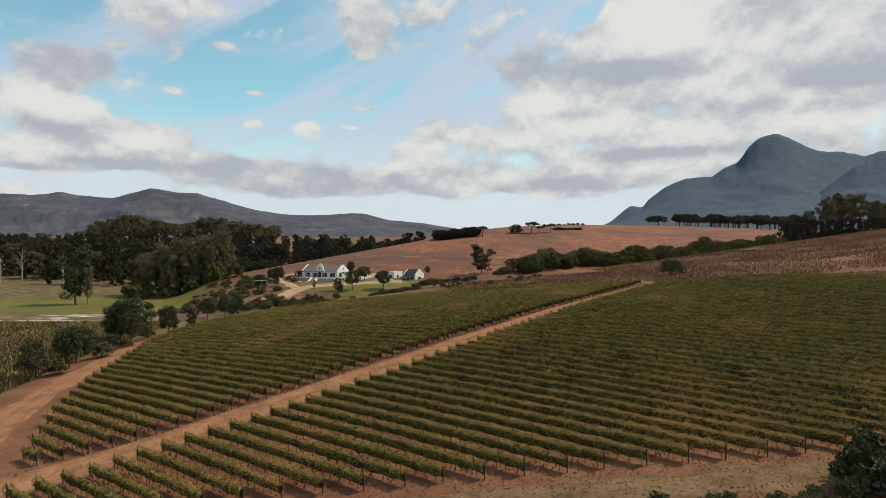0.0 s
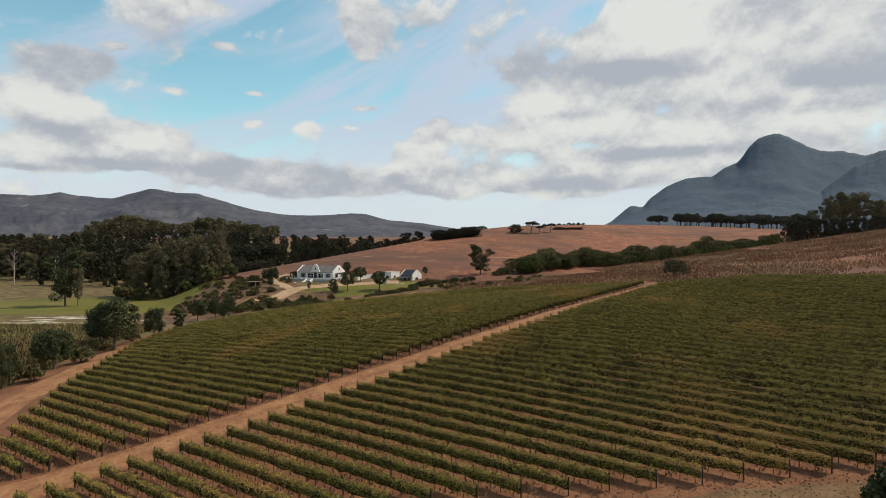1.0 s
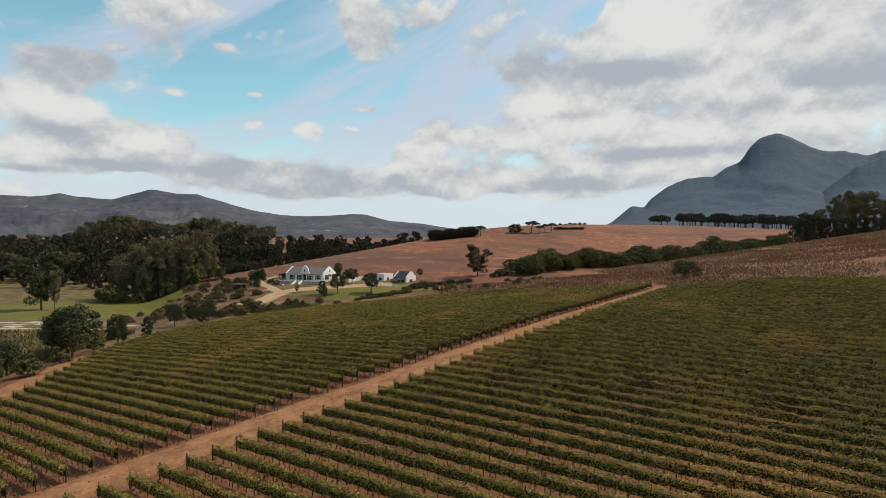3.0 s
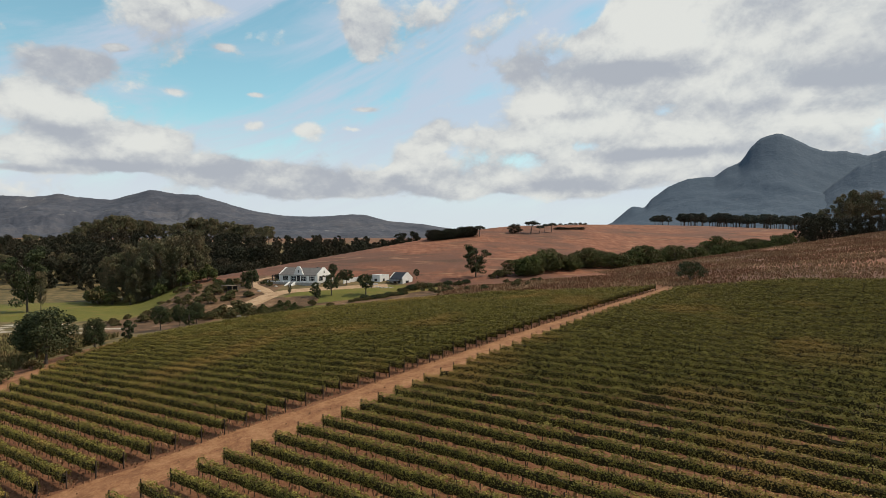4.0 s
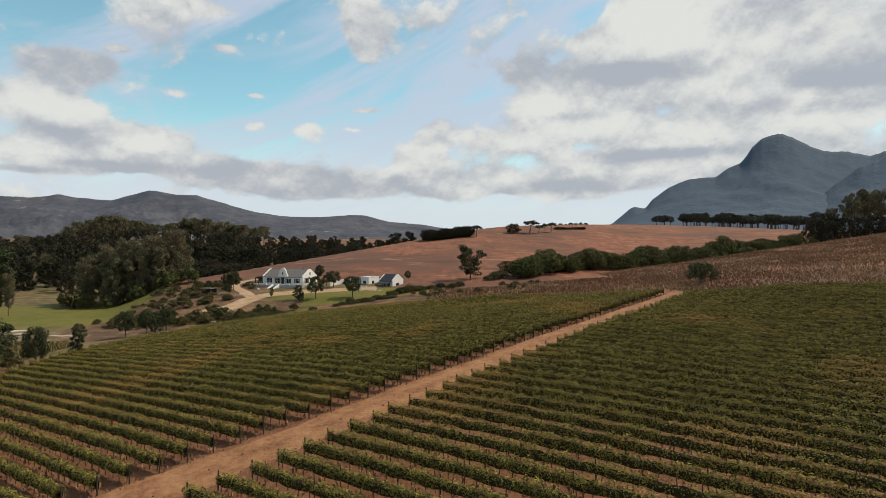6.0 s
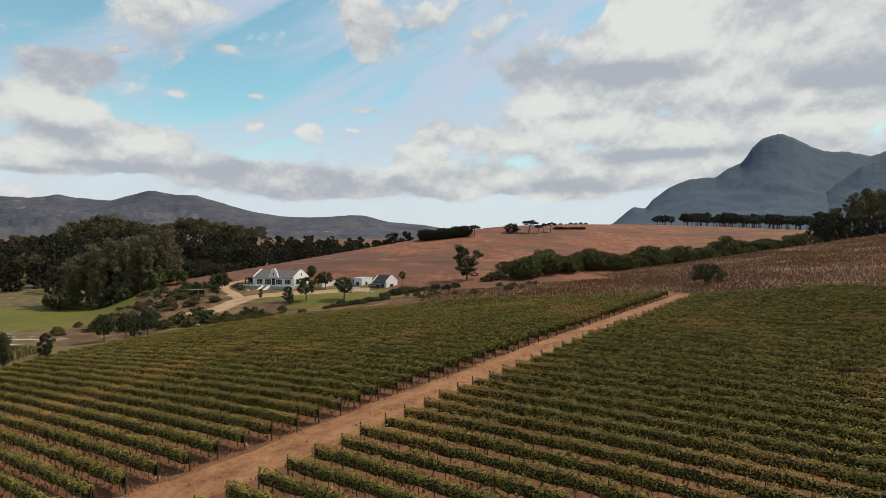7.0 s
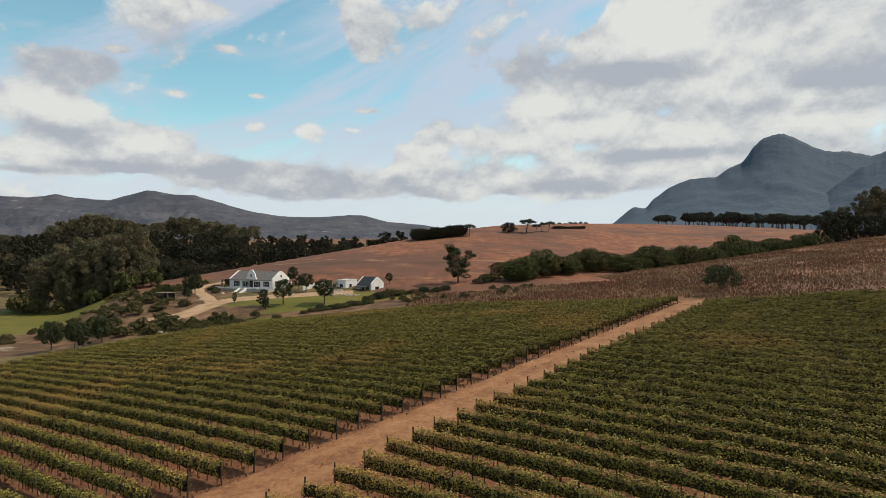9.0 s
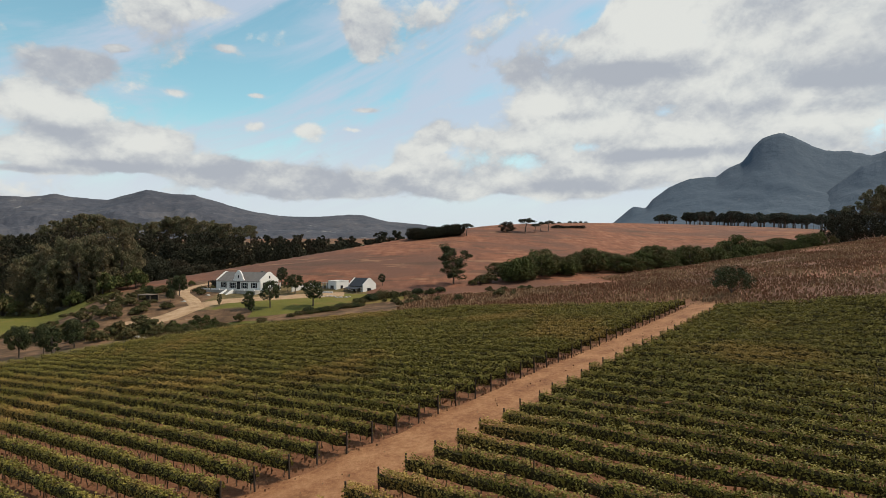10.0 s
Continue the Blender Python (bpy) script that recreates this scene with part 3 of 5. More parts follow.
build_ground()
strip("farm_track", FARM_TRACK, 6.2, M_TRACK, "reddish dirt farm track between two vineyard blocks", 0.5)
strip("farm_road", WEST_ROAD, 6.4, M_TRACK, "reddish dirt farm road along the vineyard's edge", 0.6)
strip("headland_track", HEADLAND, 4.6, M_HEADLAND, "dusty track along the row ends under dry grass", 0.8)
strip("driveway", DRIVE, 7.6, M_DRIVE, "pale gravel driveway curving up to the white farmhouse", 0.3, 0.09)
strip("driveway_spur", DRIVE_LOOP, 4.5, M_DRIVE, "pale gravel drive round the end of the farmhouse", 0.3, 0.12)
mountain("hills_west", "long low scrub-covered hills, distance haze in their grey-blue colour", M_HAZED_HILLS,
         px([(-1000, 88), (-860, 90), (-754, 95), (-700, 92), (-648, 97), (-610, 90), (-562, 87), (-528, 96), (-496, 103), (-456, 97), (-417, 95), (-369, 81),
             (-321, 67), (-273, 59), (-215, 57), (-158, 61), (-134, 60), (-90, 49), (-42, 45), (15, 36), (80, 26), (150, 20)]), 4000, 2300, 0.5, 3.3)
mountain("mountain_east", "steep bare mountain with a domed peak, haze in its blue-grey colour", M_HAZED_PEAK,
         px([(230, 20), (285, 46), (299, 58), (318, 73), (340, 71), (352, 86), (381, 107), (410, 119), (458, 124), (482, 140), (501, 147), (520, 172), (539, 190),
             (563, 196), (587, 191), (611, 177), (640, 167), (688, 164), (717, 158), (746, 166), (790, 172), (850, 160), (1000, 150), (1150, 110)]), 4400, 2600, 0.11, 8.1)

mountain("mountain_spur", "nearer spur of the mountain, haze in its blue-grey colour", M_HAZED_PEAK,
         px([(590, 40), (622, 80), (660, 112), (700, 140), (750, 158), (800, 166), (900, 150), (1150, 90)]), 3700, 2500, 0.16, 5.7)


# ---- vineyard ----
def post_mesh(h, r):
    v, f = tube([(0, 0, -0.3), (0, 0, h * 0.5), (0, 0, h)], [r, r, r * 0.94], 6, True)
    return mesh("post", v, f, M_POST)


END_POST, LINE_POST = post_mesh(1.62, 0.065), post_mesh(1.72, 0.04)


def clip_row(block, o):
    """Where the row at offset o runs inside a block: lengths along the row."""
    s = np.arange(-220, 220, 0.25)
    p = ROW_ACROSS * o + ROW_WAY * s[:, None]
    ok = inside(block, p[:, 0], p[:, 1])
    if ok.sum() < 8:
        return None
    i = np.flatnonzero(ok)
    runs = np.split(i, np.flatnonzero(np.diff(i) > 1) + 1)
    r = max(runs, key=len)
    return s[r[0]], s[r[-1]]


def vine_row(block, o, label, group):
    span = clip_row(block, o)
    if span is None or span[1] - span[0] < 3:
        return
    s0, s1 = span[0] + rng.uniform(-0.15, 0.15), span[1] + rng.uniform(-0.15, 0.15)
    length = s1 - s0
    base = ROW_ACROSS * o + ROW_WAY * (s0 + s1) / 2
    root = tagged(new("vine_row"), label, "vine row", group)
    root.location = (base[0], base[1], float(land(*base)))
    shift = np.array(root.location)
    # leaves: a ragged hedge on the wires, thicker where the row is close
    mid_dist = base[1]
    per = np.interp(mid_dist, [60, 110, 180], [215, 165, 122])
    size = np.interp(mid_dist, [60, 110, 180], [0.155, 0.18, 0.205])
    n = int(length * per)
    s = rng.uniform(s0, s1, n)
    vigour = np.array([noise.noise((q * 0.35, o * 1.7, 0.0)) + 0.6 * noise.noise((q * 1.1, o * 2.9, 5.0)) for q in np.linspace(s0, s1, 160)])
    vig = np.interp(s, np.linspace(s0, s1, 160), vigour)
    # thin, yellowing vines in the middle of the east block
    px2 = ROW_ACROSS * o + ROW_WAY * s[:, None]
    weak = 0.30 * np.exp(-((px2[:, 0] - 30) / 26) ** 2 - ((px2[:, 1] - 76) / 14) ** 2)
    vig = vig - weak
    keep = vig + rng.uniform(-0.3, 0.7, n) > -0.40
    s, vig = s[keep], vig[keep]
    n = len(s)
    # a rounded hedge: each vine bulges a little, with shoots over the top
    bulge = np.abs(np.sin(np.pi * (s - s0 - 0.5) / 1.25 + 1.57)) ** 0.8 * np.interp(s, np.arange(s0 - 1, s1 + 2, 1.25), rng.uniform(0.3, 1.4, len(np.arange(s0 - 1, s1 + 2, 1.25))))
    half, crest, foot = 0.27 + 0.10 * bulge + 0.06 * vig, 1.36 + 0.20 * bulge + 0.20 * vig, 0.50
    pickd = rng.uniform(size=n)
    face_way = np.where(pickd < 0.36, 0.0, np.where(pickd < 0.70, -1.0, 1.0))
    u = rng.uniform(size=n) ** 0.7
    tip = smooth(0.55, 1.0, u)
    side = np.where(face_way == 0, rng.uniform(-0.8, 0.8, n) * half, face_way * half * (0.62 + 0.55 * smooth(0.0, 0.55, u) - 0.40 * tip)) + rng.normal(size=n) * 0.045
    up = np.where(face_way == 0, crest - 0.10 * (side / half) ** 2, foot + (crest - foot) * u) + rng.normal(size=n) * 0.05
    up = up + ((face_way == 0) & (rng.uniform(size=n) < 0.2)) * rng.uniform(0.04, 0.30, n)
    p2 = ROW_ACROSS * o + ROW_WAY * s[:, None] + ROW_ACROSS * side[:, None]
    c = np.concatenate([p2, (land(p2[:, 0], p2[:, 1]) + up)[:, None]], 1)
    out = np.stack([ROW_ACROSS[0] * face_way, ROW_ACROSS[1] * face_way, np.where(face_way == 0, 1.0, -0.25 + 1.3 * tip)], 1)
    v, f = leaves(c - shift, np.full(n, size), out, 0.0, 0.27)
    put("foliage", mesh("vine_foliage", v, f, M_VINE), root, None, "green and yellowing leaves")
    # filler hull in the hedge, its dark colour standing in for inner shade
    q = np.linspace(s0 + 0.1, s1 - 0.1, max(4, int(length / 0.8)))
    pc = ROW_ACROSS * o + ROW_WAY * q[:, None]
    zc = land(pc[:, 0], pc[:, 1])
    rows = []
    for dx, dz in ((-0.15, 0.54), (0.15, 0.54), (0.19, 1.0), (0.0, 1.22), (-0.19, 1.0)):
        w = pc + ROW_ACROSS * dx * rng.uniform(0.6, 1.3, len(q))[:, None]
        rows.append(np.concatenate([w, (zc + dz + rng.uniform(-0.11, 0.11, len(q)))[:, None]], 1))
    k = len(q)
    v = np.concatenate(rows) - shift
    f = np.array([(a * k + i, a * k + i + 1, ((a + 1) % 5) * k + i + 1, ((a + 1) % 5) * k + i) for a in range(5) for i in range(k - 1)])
    put("shade_core", mesh("shade_core", v, f, M_VINE_SHADE), root, None, "filler hull, dark as the hedge's shaded inside")
    # trunks
    t = np.arange(s0 + 0.5, s1 - 0.3, 1.25)
    t = t + rng.uniform(-0.12, 0.12, len(t))
    pieces = []
    for w in t:
        g = ROW_ACROSS * o + ROW_WAY * w
        z = float(land(*g)) - shift[2]
        b = rng.uniform(-0.09, 0.09, 4)
        x, y = g[0] - shift[0], g[1] - shift[1]
        pieces.append(tube([(x, y, z - 0.1), (x + b[0], y + b[1], z + 0.42), (x + b[2], y + b[3], z + 0.85)], [0.045, 0.034, 0.03], 4))
    v, f = merge(*pieces)
    tagged(put("trunk_line", mesh("trunk_line", v, f, M_TRUNK), root, None, "thin brown vine trunks"), kind="stuff")
    # posts
    for w, me, name in [(s0, END_POST, "end_post"), (s1, END_POST, "end_post")] + [(w, LINE_POST, "line_post") for w in np.arange(s0 + 7.2, s1 - 4, 7.2)]:
        g = ROW_ACROSS * o + ROW_WAY * w
        put(name, me, root, Matrix.Translation((g[0] - shift[0], g[1] - shift[1], float(land(*g)) - shift[2])) @ pose(0, 0, 0, rng.uniform(-2, 2), rng.uniform(-2, 2), rng.uniform(0, 90)))
    # the wire that carries the canes
    w = np.linspace(s0, s1, max(3, int(length / 7)))
    g = ROW_ACROSS * o + ROW_WAY * w[:, None]
    pts = np.concatenate([g, (land(g[:, 0], g[:, 1]) + 0.74)[:, None]], 1) - shift
    v, f = tube(pts, np.full(len(pts), 0.008), 3)
    put("wire", mesh("wire", v, f, M_WIRE), root)


def row_lines(first, last, gap):
    """Offsets of the rows: closely set below, wider up the slope."""
    o = first
    while o < last:
        yield o
        o += gap * np.interp(o, [88, 104, 120, 150], [1.0, 1.09, 1.18, 1.32])


def vineyard():
    for o in row_lines(81.55 - 30 * ROW_GAP_WEST, 215, ROW_GAP_WEST):
        vine_row(LEFT_BLOCK, o, "trellised row of leafy grapevines on dark wooden posts over red soil", "west vineyard rows")
    for o in row_lines(64.3 - 25 * ROW_GAP_EAST, 190, ROW_GAP_EAST):
        vine_row(RIGHT_BLOCK, o, "trellised row of grapevines, green turning yellow, on dark wooden posts", "east vineyard rows")


vineyard()
rng = np.random.default_rng(21)


# ---- trees and shrubs ----
def crown(clumps, per, size):
    """Leaves gathered in clumps: (x, y, z, radius, flatness) each."""
    pieces = []
    for x, y, z, r, fl in clumps:
        n = int(per * rng.uniform(0.8, 1.2))
        d = rng.normal(size=(n, 3))
        d /= np.linalg.norm(d, axis=1, keepdims=True)
        rad = r * rng.uniform(0.25, 1.0, n) ** 0.45 * rng.uniform(0.85, 1.15, n)
        c = d * rad[:, None] * np.array((1, 1, fl)) + (x, y, z)
        pieces.append(leaves(c, np.full(n, size), d * 0.8, 0.15))
    return merge(*pieces)


def limb(a, b, r0, r1, sag=0.0, sides=5):
    a, b = np.asarray(a, float), np.asarray(b, float)
    t = np.linspace(0, 1, 5)[:, None]
    p = a + (b - a) * t
    p[:, 2] += sag * np.sin(t[:, 0] * np.pi)
    p[1:-1] += rng.normal(size=(3, 3)) * np.linalg.norm(b - a) * 0.035
    return tube(p, np.linspace(r0, r1, 5), sides)


def oak(height, width, trunk, clumps=36, per=150, leaf=0.36, low=0.20):
    """A broad tree: (wood, crown)."""
    cl, wood = [], [tube([(0, 0, -0.4), (0.05, 0, trunk * 0.5), (0.1, 0.05, trunk), (0.1, 0.1, height * 0.62)], [height * 0.032, height * 0.024, height * 0.02, height * 0.008], 7)]
    for i in range(clumps):
        a, u = i * 2.4 + rng.uniform(-0.4, 0.4), (i + 0.5) / clumps
        h = low + (0.93 - low) * u
        reach = width / 2 * math.sqrt(max(0.05, 1 - ((u - 0.42) / 0.62) ** 2)) * math.sqrt(rng.uniform(0.1, 0.85))
        r = width * rng.uniform(0.10, 0.17)
        cl.append((math.cos(a) * reach, math.sin(a) * reach, height * h, r, 0.8))
        if i % 4 == 0:
            wood.append(limb((0.1, 0.05, trunk * rng.uniform(0.8, 1.3)), cl[-1][:3], height * 0.012, height * 0.004, 0.3))
    return merge(*wood), crown(cl, per, leaf)


def gum(height, width, clumps=40, per=85, leaf=0.95, low=0.3):
    """A tall ragged eucalyptus with bare limbs between its leaf masses."""
    lean = rng.uniform(-0.05, 0.05, 2) * height
    top = np.array((lean[0], lean[1], height * 0.88))
    wood = [tube([(0, 0, -0.5), (lean[0] * 0.3, lean[1] * 0.3, height * 0.3), (lean[0] * 0.7, lean[1] * 0.7, height * 0.62), top], [height * 0.022, height * 0.016, height * 0.011, height * 0.003], 7)]
    cl = []
    for i in range(clumps):
        u, a = (i + 0.5) / clumps, rng.uniform(0, 6.283)
        h = low + (0.95 - low) * u ** 0.85
        reach = width / 2 * (0.35 + 0.65 * math.sin(min(1, 0.15 + u) * 2.4)) * rng.uniform(0.2, 1.0)
        r = width * rng.uniform(0.10, 0.19)
        c = (lean[0] * h + math.cos(a) * reach, lean[1] * h + math.sin(a) * reach, height * h)
        cl.append((*c, r, rng.uniform(0.55, 0.85)))
        if i % 3 == 0:
            f = h * rng.uniform(0.5, 0.8)
            wood.append(limb((lean[0] * f, lean[1] * f, height * f), c, height * 0.008, height * 0.0025, 0.4))
    return merge(*wood), crown(cl, per, leaf)


def umbrella(height, width, clumps=16, per=80, leaf=0.6):
    """A stone pine: bare forked trunk under a flat cap."""
    bend = rng.uniform(-0.08, 0.08, 2) * height
    fork = np.array((bend[0], bend[1], height * 0.55))
    wood = [tube([(0, 0, -0.4), fork * (0.3, 0.3, 0.5), fork], [height * 0.028, height * 0.022, height * 0.018], 6)]
    cl = []
    for i in range(clumps):
        a, q = i * 2.4, math.sqrt((i + 0.5) / clumps)
        c = (bend[0] + math.cos(a) * q * width * 0.42, bend[1] + math.sin(a) * q * width * 0.42, height * (0.88 - 0.16 * q * q) + rng.uniform(-0.05, 0.05) * height)
        cl.append((*c, width * rng.uniform(0.14, 0.20), 0.72))
        if i % 3 == 0:
            wood.append(limb(fork, c, height * 0.012, height * 0.004))
    return merge(*wood), crown(cl, per, leaf)


def shrub(height, width, clumps=16, per=80, leaf=0.26):
    wood, cl = [], []
    for i in range(clumps):
        a, q = i * 2.4 + rng.uniform(-0.3, 0.3), math.sqrt((i + 0.5) / clumps)
        r = width * rng.uniform(0.11, 0.19)
        c = (math.cos(a) * q * width * 0.40, math.sin(a) * q * width * 0.40, max(r * 0.5, height * (1 - 0.55 * q * q) * rng.uniform(0.45, 0.85)))
        cl.append((*c, r, 0.85))
        if i % 3 == 0:
            wood.append(limb((rng.uniform(-0.1, 0.1), rng.uniform(-0.1, 0.1), -0.15), c, height * 0.02 + 0.01, 0.01))
    return merge(*wood), crown(cl, per, leaf)


def kind_of_tree(wood_name, made, bark, leaf_mat, height):
    """A tree's two meshes and its height, to be planted many times."""
    (wv, wf), (cv, cf) = made
    return (mesh(wood_name, wv, wf, bark, True), mesh("crown", cv, cf, leaf_mat), height)


def plant(name, kind, x, y, height, label, category="tree", group="", wide=1.0, sink=0.0):
    wood, top, h0 = kind
    root = tagged(new(name), label, category, group)
    s = height / h0
    root.matrix_basis = Matrix.LocRotScale((x, y, float(land(x, y)) - sink), Euler((0, 0, rng.uniform(0, 6.28))), (s * wide, s * wide, s))
    put("stem" if category == "shrub" else "trunk", wood, root)
    put("crown", top, root)
    return root


OAKS = [kind_of_tree("trunk", oak(8, 7.5, 1.7, 36, 150, 0.34, 0.30), M_BARK, M_OAK, 8) for _ in range(4)]
ROUND_TREES = [kind_of_tree("trunk", oak(7, 5.6, 1.9, 26, 90, 0.36, 0.34), M_BARK, M_OAK, 7) for _ in range(3)]
CONES = [kind_of_tree("trunk", oak(6, 3.4, 0.9, 26, 80, 0.34, 0.16), M_BARK, M_OAK, 6) for _ in range(2)]
STAND_GUMS = [kind_of_tree("trunk", gum(25, 14, 60, 150, 0.62, 0.06), M_BARK, M_GUM, 25) for _ in range(4)]
GUMS = [kind_of_tree("trunk", gum(25, 15, 46, 105, 0.8, 0.22), M_BARK, M_GUM, 25) for _ in range(6)]
FAR_GUMS = [kind_of_tree("trunk", gum(34, 22, 40, 150, 1.05, 0.42), M_BARK, M_GUM, 34) for _ in range(5)]
PINES = [kind_of_tree("trunk", umbrella(14, 10, 16, 60, 0.9), M_BARK, M_PINE, 14) for _ in range(4)]
WINDBREAK = [kind_of_tree("trunk", oak(14, 9.5, 6.0, 26, 90, 0.7, 0.50), M_BARK, M_PINE, 14) for _ in range(4)]
BELT = [kind_of_tree("trunk", oak(10, 10.5, 1.0, 40, 120, 0.46, 0.10), M_BARK, M_HEDGE, 10) for _ in range(5)]
BELT_DARK = [kind_of_tree("trunk", oak(12, 13, 1.2, 40, 120, 0.62, 0.10), M_BARK, M_WOOD, 12) for _ in range(3)]
LOW_SHRUBS = [kind_of_tree("stem", shrub(1.4, 4.4, 26, 90, 0.24), M_BARK, m, 1.4) for m in (M_SHRUB, M_OAK, M_HEDGE, M_SHRUB)]
AIRY_TREES = [kind_of_tree("trunk", oak(5.6, 8.0, 0.7, 30, 130, 0.3, 0.36), M_BARK, M_OAK, 5.6)]
DENSE_TREES = [kind_of_tree("trunk", gum(13.5, 9.5, 34, 150, 0.5, 0.14), M_BARK, M_OAK, 13.5)]
SHRUBS = [kind_of_tree("stem", shrub(2, 2.8), M_BARK, M_SHRUB, 2) for _ in range(4)]
GREEN_SHRUBS = [kind_of_tree("stem", shrub(2, 2.6), M_BARK, M_HEDGE, 2) for _ in range(3)]
DARK_SHRUBS = [kind_of_tree("stem", shrub(2, 2.6), M_BARK, M_OAK, 2) for _ in range(3)]


def pick(kinds, i):
    return kinds[i % len(kinds)]


# trees along the farm road
for i, (x, y, h, w) in enumerate([(-73.5, 138.5, 10.8, 1.1), (-78, 142, 9.6, 1.1), (-74, 118.5, 7.6, 1.0), (-78, 122, 6.6, 1.0), (-73.6, 105.6, 7.6, 0.62), (-66.5, 143, 7.3, 0.75),
                                  (-82, 148, 7.0, 0.9), (-77, 192, 7.0, 0.85), (-71, 191, 6.6, 0.7), (-69.5, 199, 6.6, 0.9), (-84, 131, 6.0, 0.9)]):
    plant("oak_tree", pick(OAKS, i), x, y, h, "dark green leafy tree at the edge of the dirt farm road", "tree", "trees along the farm road", w)
for i, (x, y, h) in enumerate([(-65.2, 153, 5.6), (-72.5, 203, 3.6), (-66.5, 187, 6.2)]):
    plant("young_tree", pick(CONES, i), x, y, h, "small pointed dark green tree beside the vineyard", "tree", "trees along the farm road")
for i, (x, y, h, w) in enumerate([(-80, 97, 6.0, 1.1), (-78, 90, 4.5, 1.2), (-84, 104, 5.0, 1.2), (-71.5, 109, 3.6, 0.9), (-70.5, 122, 3.4, 1.0), (-76.5, 112, 3.2, 1.0), (-82, 116, 3.0, 1.1),
                                  (-79, 128, 3.4, 1.0), (-71.5, 132, 2.6, 1.0), (-88, 96, 4.2, 1.2), (-75.5, 84, 3.4, 1.1), (-74, 147, 2.6, 1.1), (-90, 112, 3.4, 1.2)]):
    plant("roadside_shrub", pick(SHRUBS, i), x, y, h, "bushy grey-green shrub in rough grass by the dirt road", "shrub", "roadside shrubs", w)

# the lone gum and the stand of gums on the green
plant("gum_tree", DENSE_TREES[0], -155, 248, 25, "tall dark green eucalyptus standing alone on the green", "tree", "", 0.8)
plant("gum_tree", GUMS[1], -150.5, 249, 16, "slim leaning eucalyptus beside a taller one", "tree", "", 0.5)
for i in range(20):
    a, q = i * 2.4, math.sqrt((i + 0.5) / 20)
    x, y = -127 + math.cos(a) * q * 23, 292 + math.sin(a) * q * 15
    plant("gum_tree", pick(STAND_GUMS, i), x, y, 19 + 8.5 * (1 - q * q) + rng.uniform(-2, 2), "eucalyptus with grey-green and rusty leaves in a dense stand", "tree", "stand of gums", 0.8)
for i, (x, y, h) in enumerate([(-151, 284, 8), (-139, 277, 6), (-118, 276, 6), (-108, 281, 9), (-130, 275, 5), (-101, 286, 8), (-145, 278, 9)]):
    plant("undergrowth_shrub", pick(GREEN_SHRUBS, i), x, y, h, "tall green bush at the foot of the gums", "shrub", "undergrowth", 0.9)
for i, (x, y, h) in enumerate([(-216, 372, 17), (-232, 390, 18), (-200, 392, 17), (-186, 352, 15), (-262, 380, 18), (-245, 402, 18), (-222, 410, 19), (-176, 372, 17), (-290, 400, 20), (-315, 430, 22)]):
    plant("gum_tree", pick(STAND_GUMS, i), x, y, h, "dark eucalyptus at the edge of the wood", "tree", "wood edge trees", 0.95)


def dead_tree(x, y, height):
    root = tagged(new("dead_tree"), "bare pale dead tree with forked branches", "tree", "dead trees")
    root.location = (x, y, float(land(x, y)))
    v, f = tube([(0, 0, -0.5), (0.3, 0, height * 0.4), (-0.2, 0.2, height * 0.7), (0.4, 0, height)], [0.42, 0.33, 0.2, 0.05], 7)
    put("trunk", mesh("trunk", v, f, M_PALE_BARK, True), root)
    for i in range(9):
        h, a = height * (0.35 + 0.06 * i), i * 2.4
        r = height * (0.30 - 0.022 * i)
        v, f = merge(limb((0, 0, h), (math.cos(a) * r, math.sin(a) * r * 0.6, h + r * 0.8), 0.16, 0.04),
                     limb((math.cos(a) * r * 0.5, math.sin(a) * r * 0.3, h + r * 0.45), (math.cos(a + 0.7) * r * 0.9, math.sin(a) * r * 0.5, h + r * 1.15), 0.08, 0.03))
        put("branch", mesh("branch", v, f, M_PALE_BARK, True), root)


for x, y, h in ((-250, 349, 21), (-214, 331, 19), (-268, 356, 17), (-283, 372, 18)):
    dead_tree(x, y, h)


def far_wood():
    """The wood behind the bare hill, cloud shadow in its dark leaf colour, too many trees to count."""
    shapes = [oak(18, 13, 2, 24, 48, 1.2, 0.04) for _ in range(3)] + [gum(20, 11, 22, 48, 1.2, 0.05) for _ in range(3)]
    pieces = []
    tries = 0
    while len(pieces) < 580 and tries < 12000:
        tries += 1
        y = rng.uniform(338, 700)
        x = rng.uniform(-0.85 * y, -16)
        shoulder = 19 + (y - 470) / 1.16
        if x > shoulder - 6 or (y < 520 and x > -150 and y < 330 - 1.1 * x - 60):
            continue
        if (y < 440 and x > -160) or (x < -232 and y < 366):
            continue
        (_, _), (v, f) = shapes[len(pieces) % 6]
        s, a = rng.uniform(0.75, 1.2), rng.uniform(0, 6.28)
        c, d = math.cos(a) * s, math.sin(a) * s
        w = np.stack([v[:, 0] * c - v[:, 1] * d + x, v[:, 0] * d + v[:, 1] * c + y, v[:, 2] * s + float(land(x, y)) - 0.5], 1)
        pieces.append((w, f))
    v, f = merge(*pieces)
    tagged(put("far_wood", mesh("far_wood", v, f, M_WOOD)), "dense green wood in the valley behind the hill, cloud shadow in its leaf colour", "wood", "", "stuff")


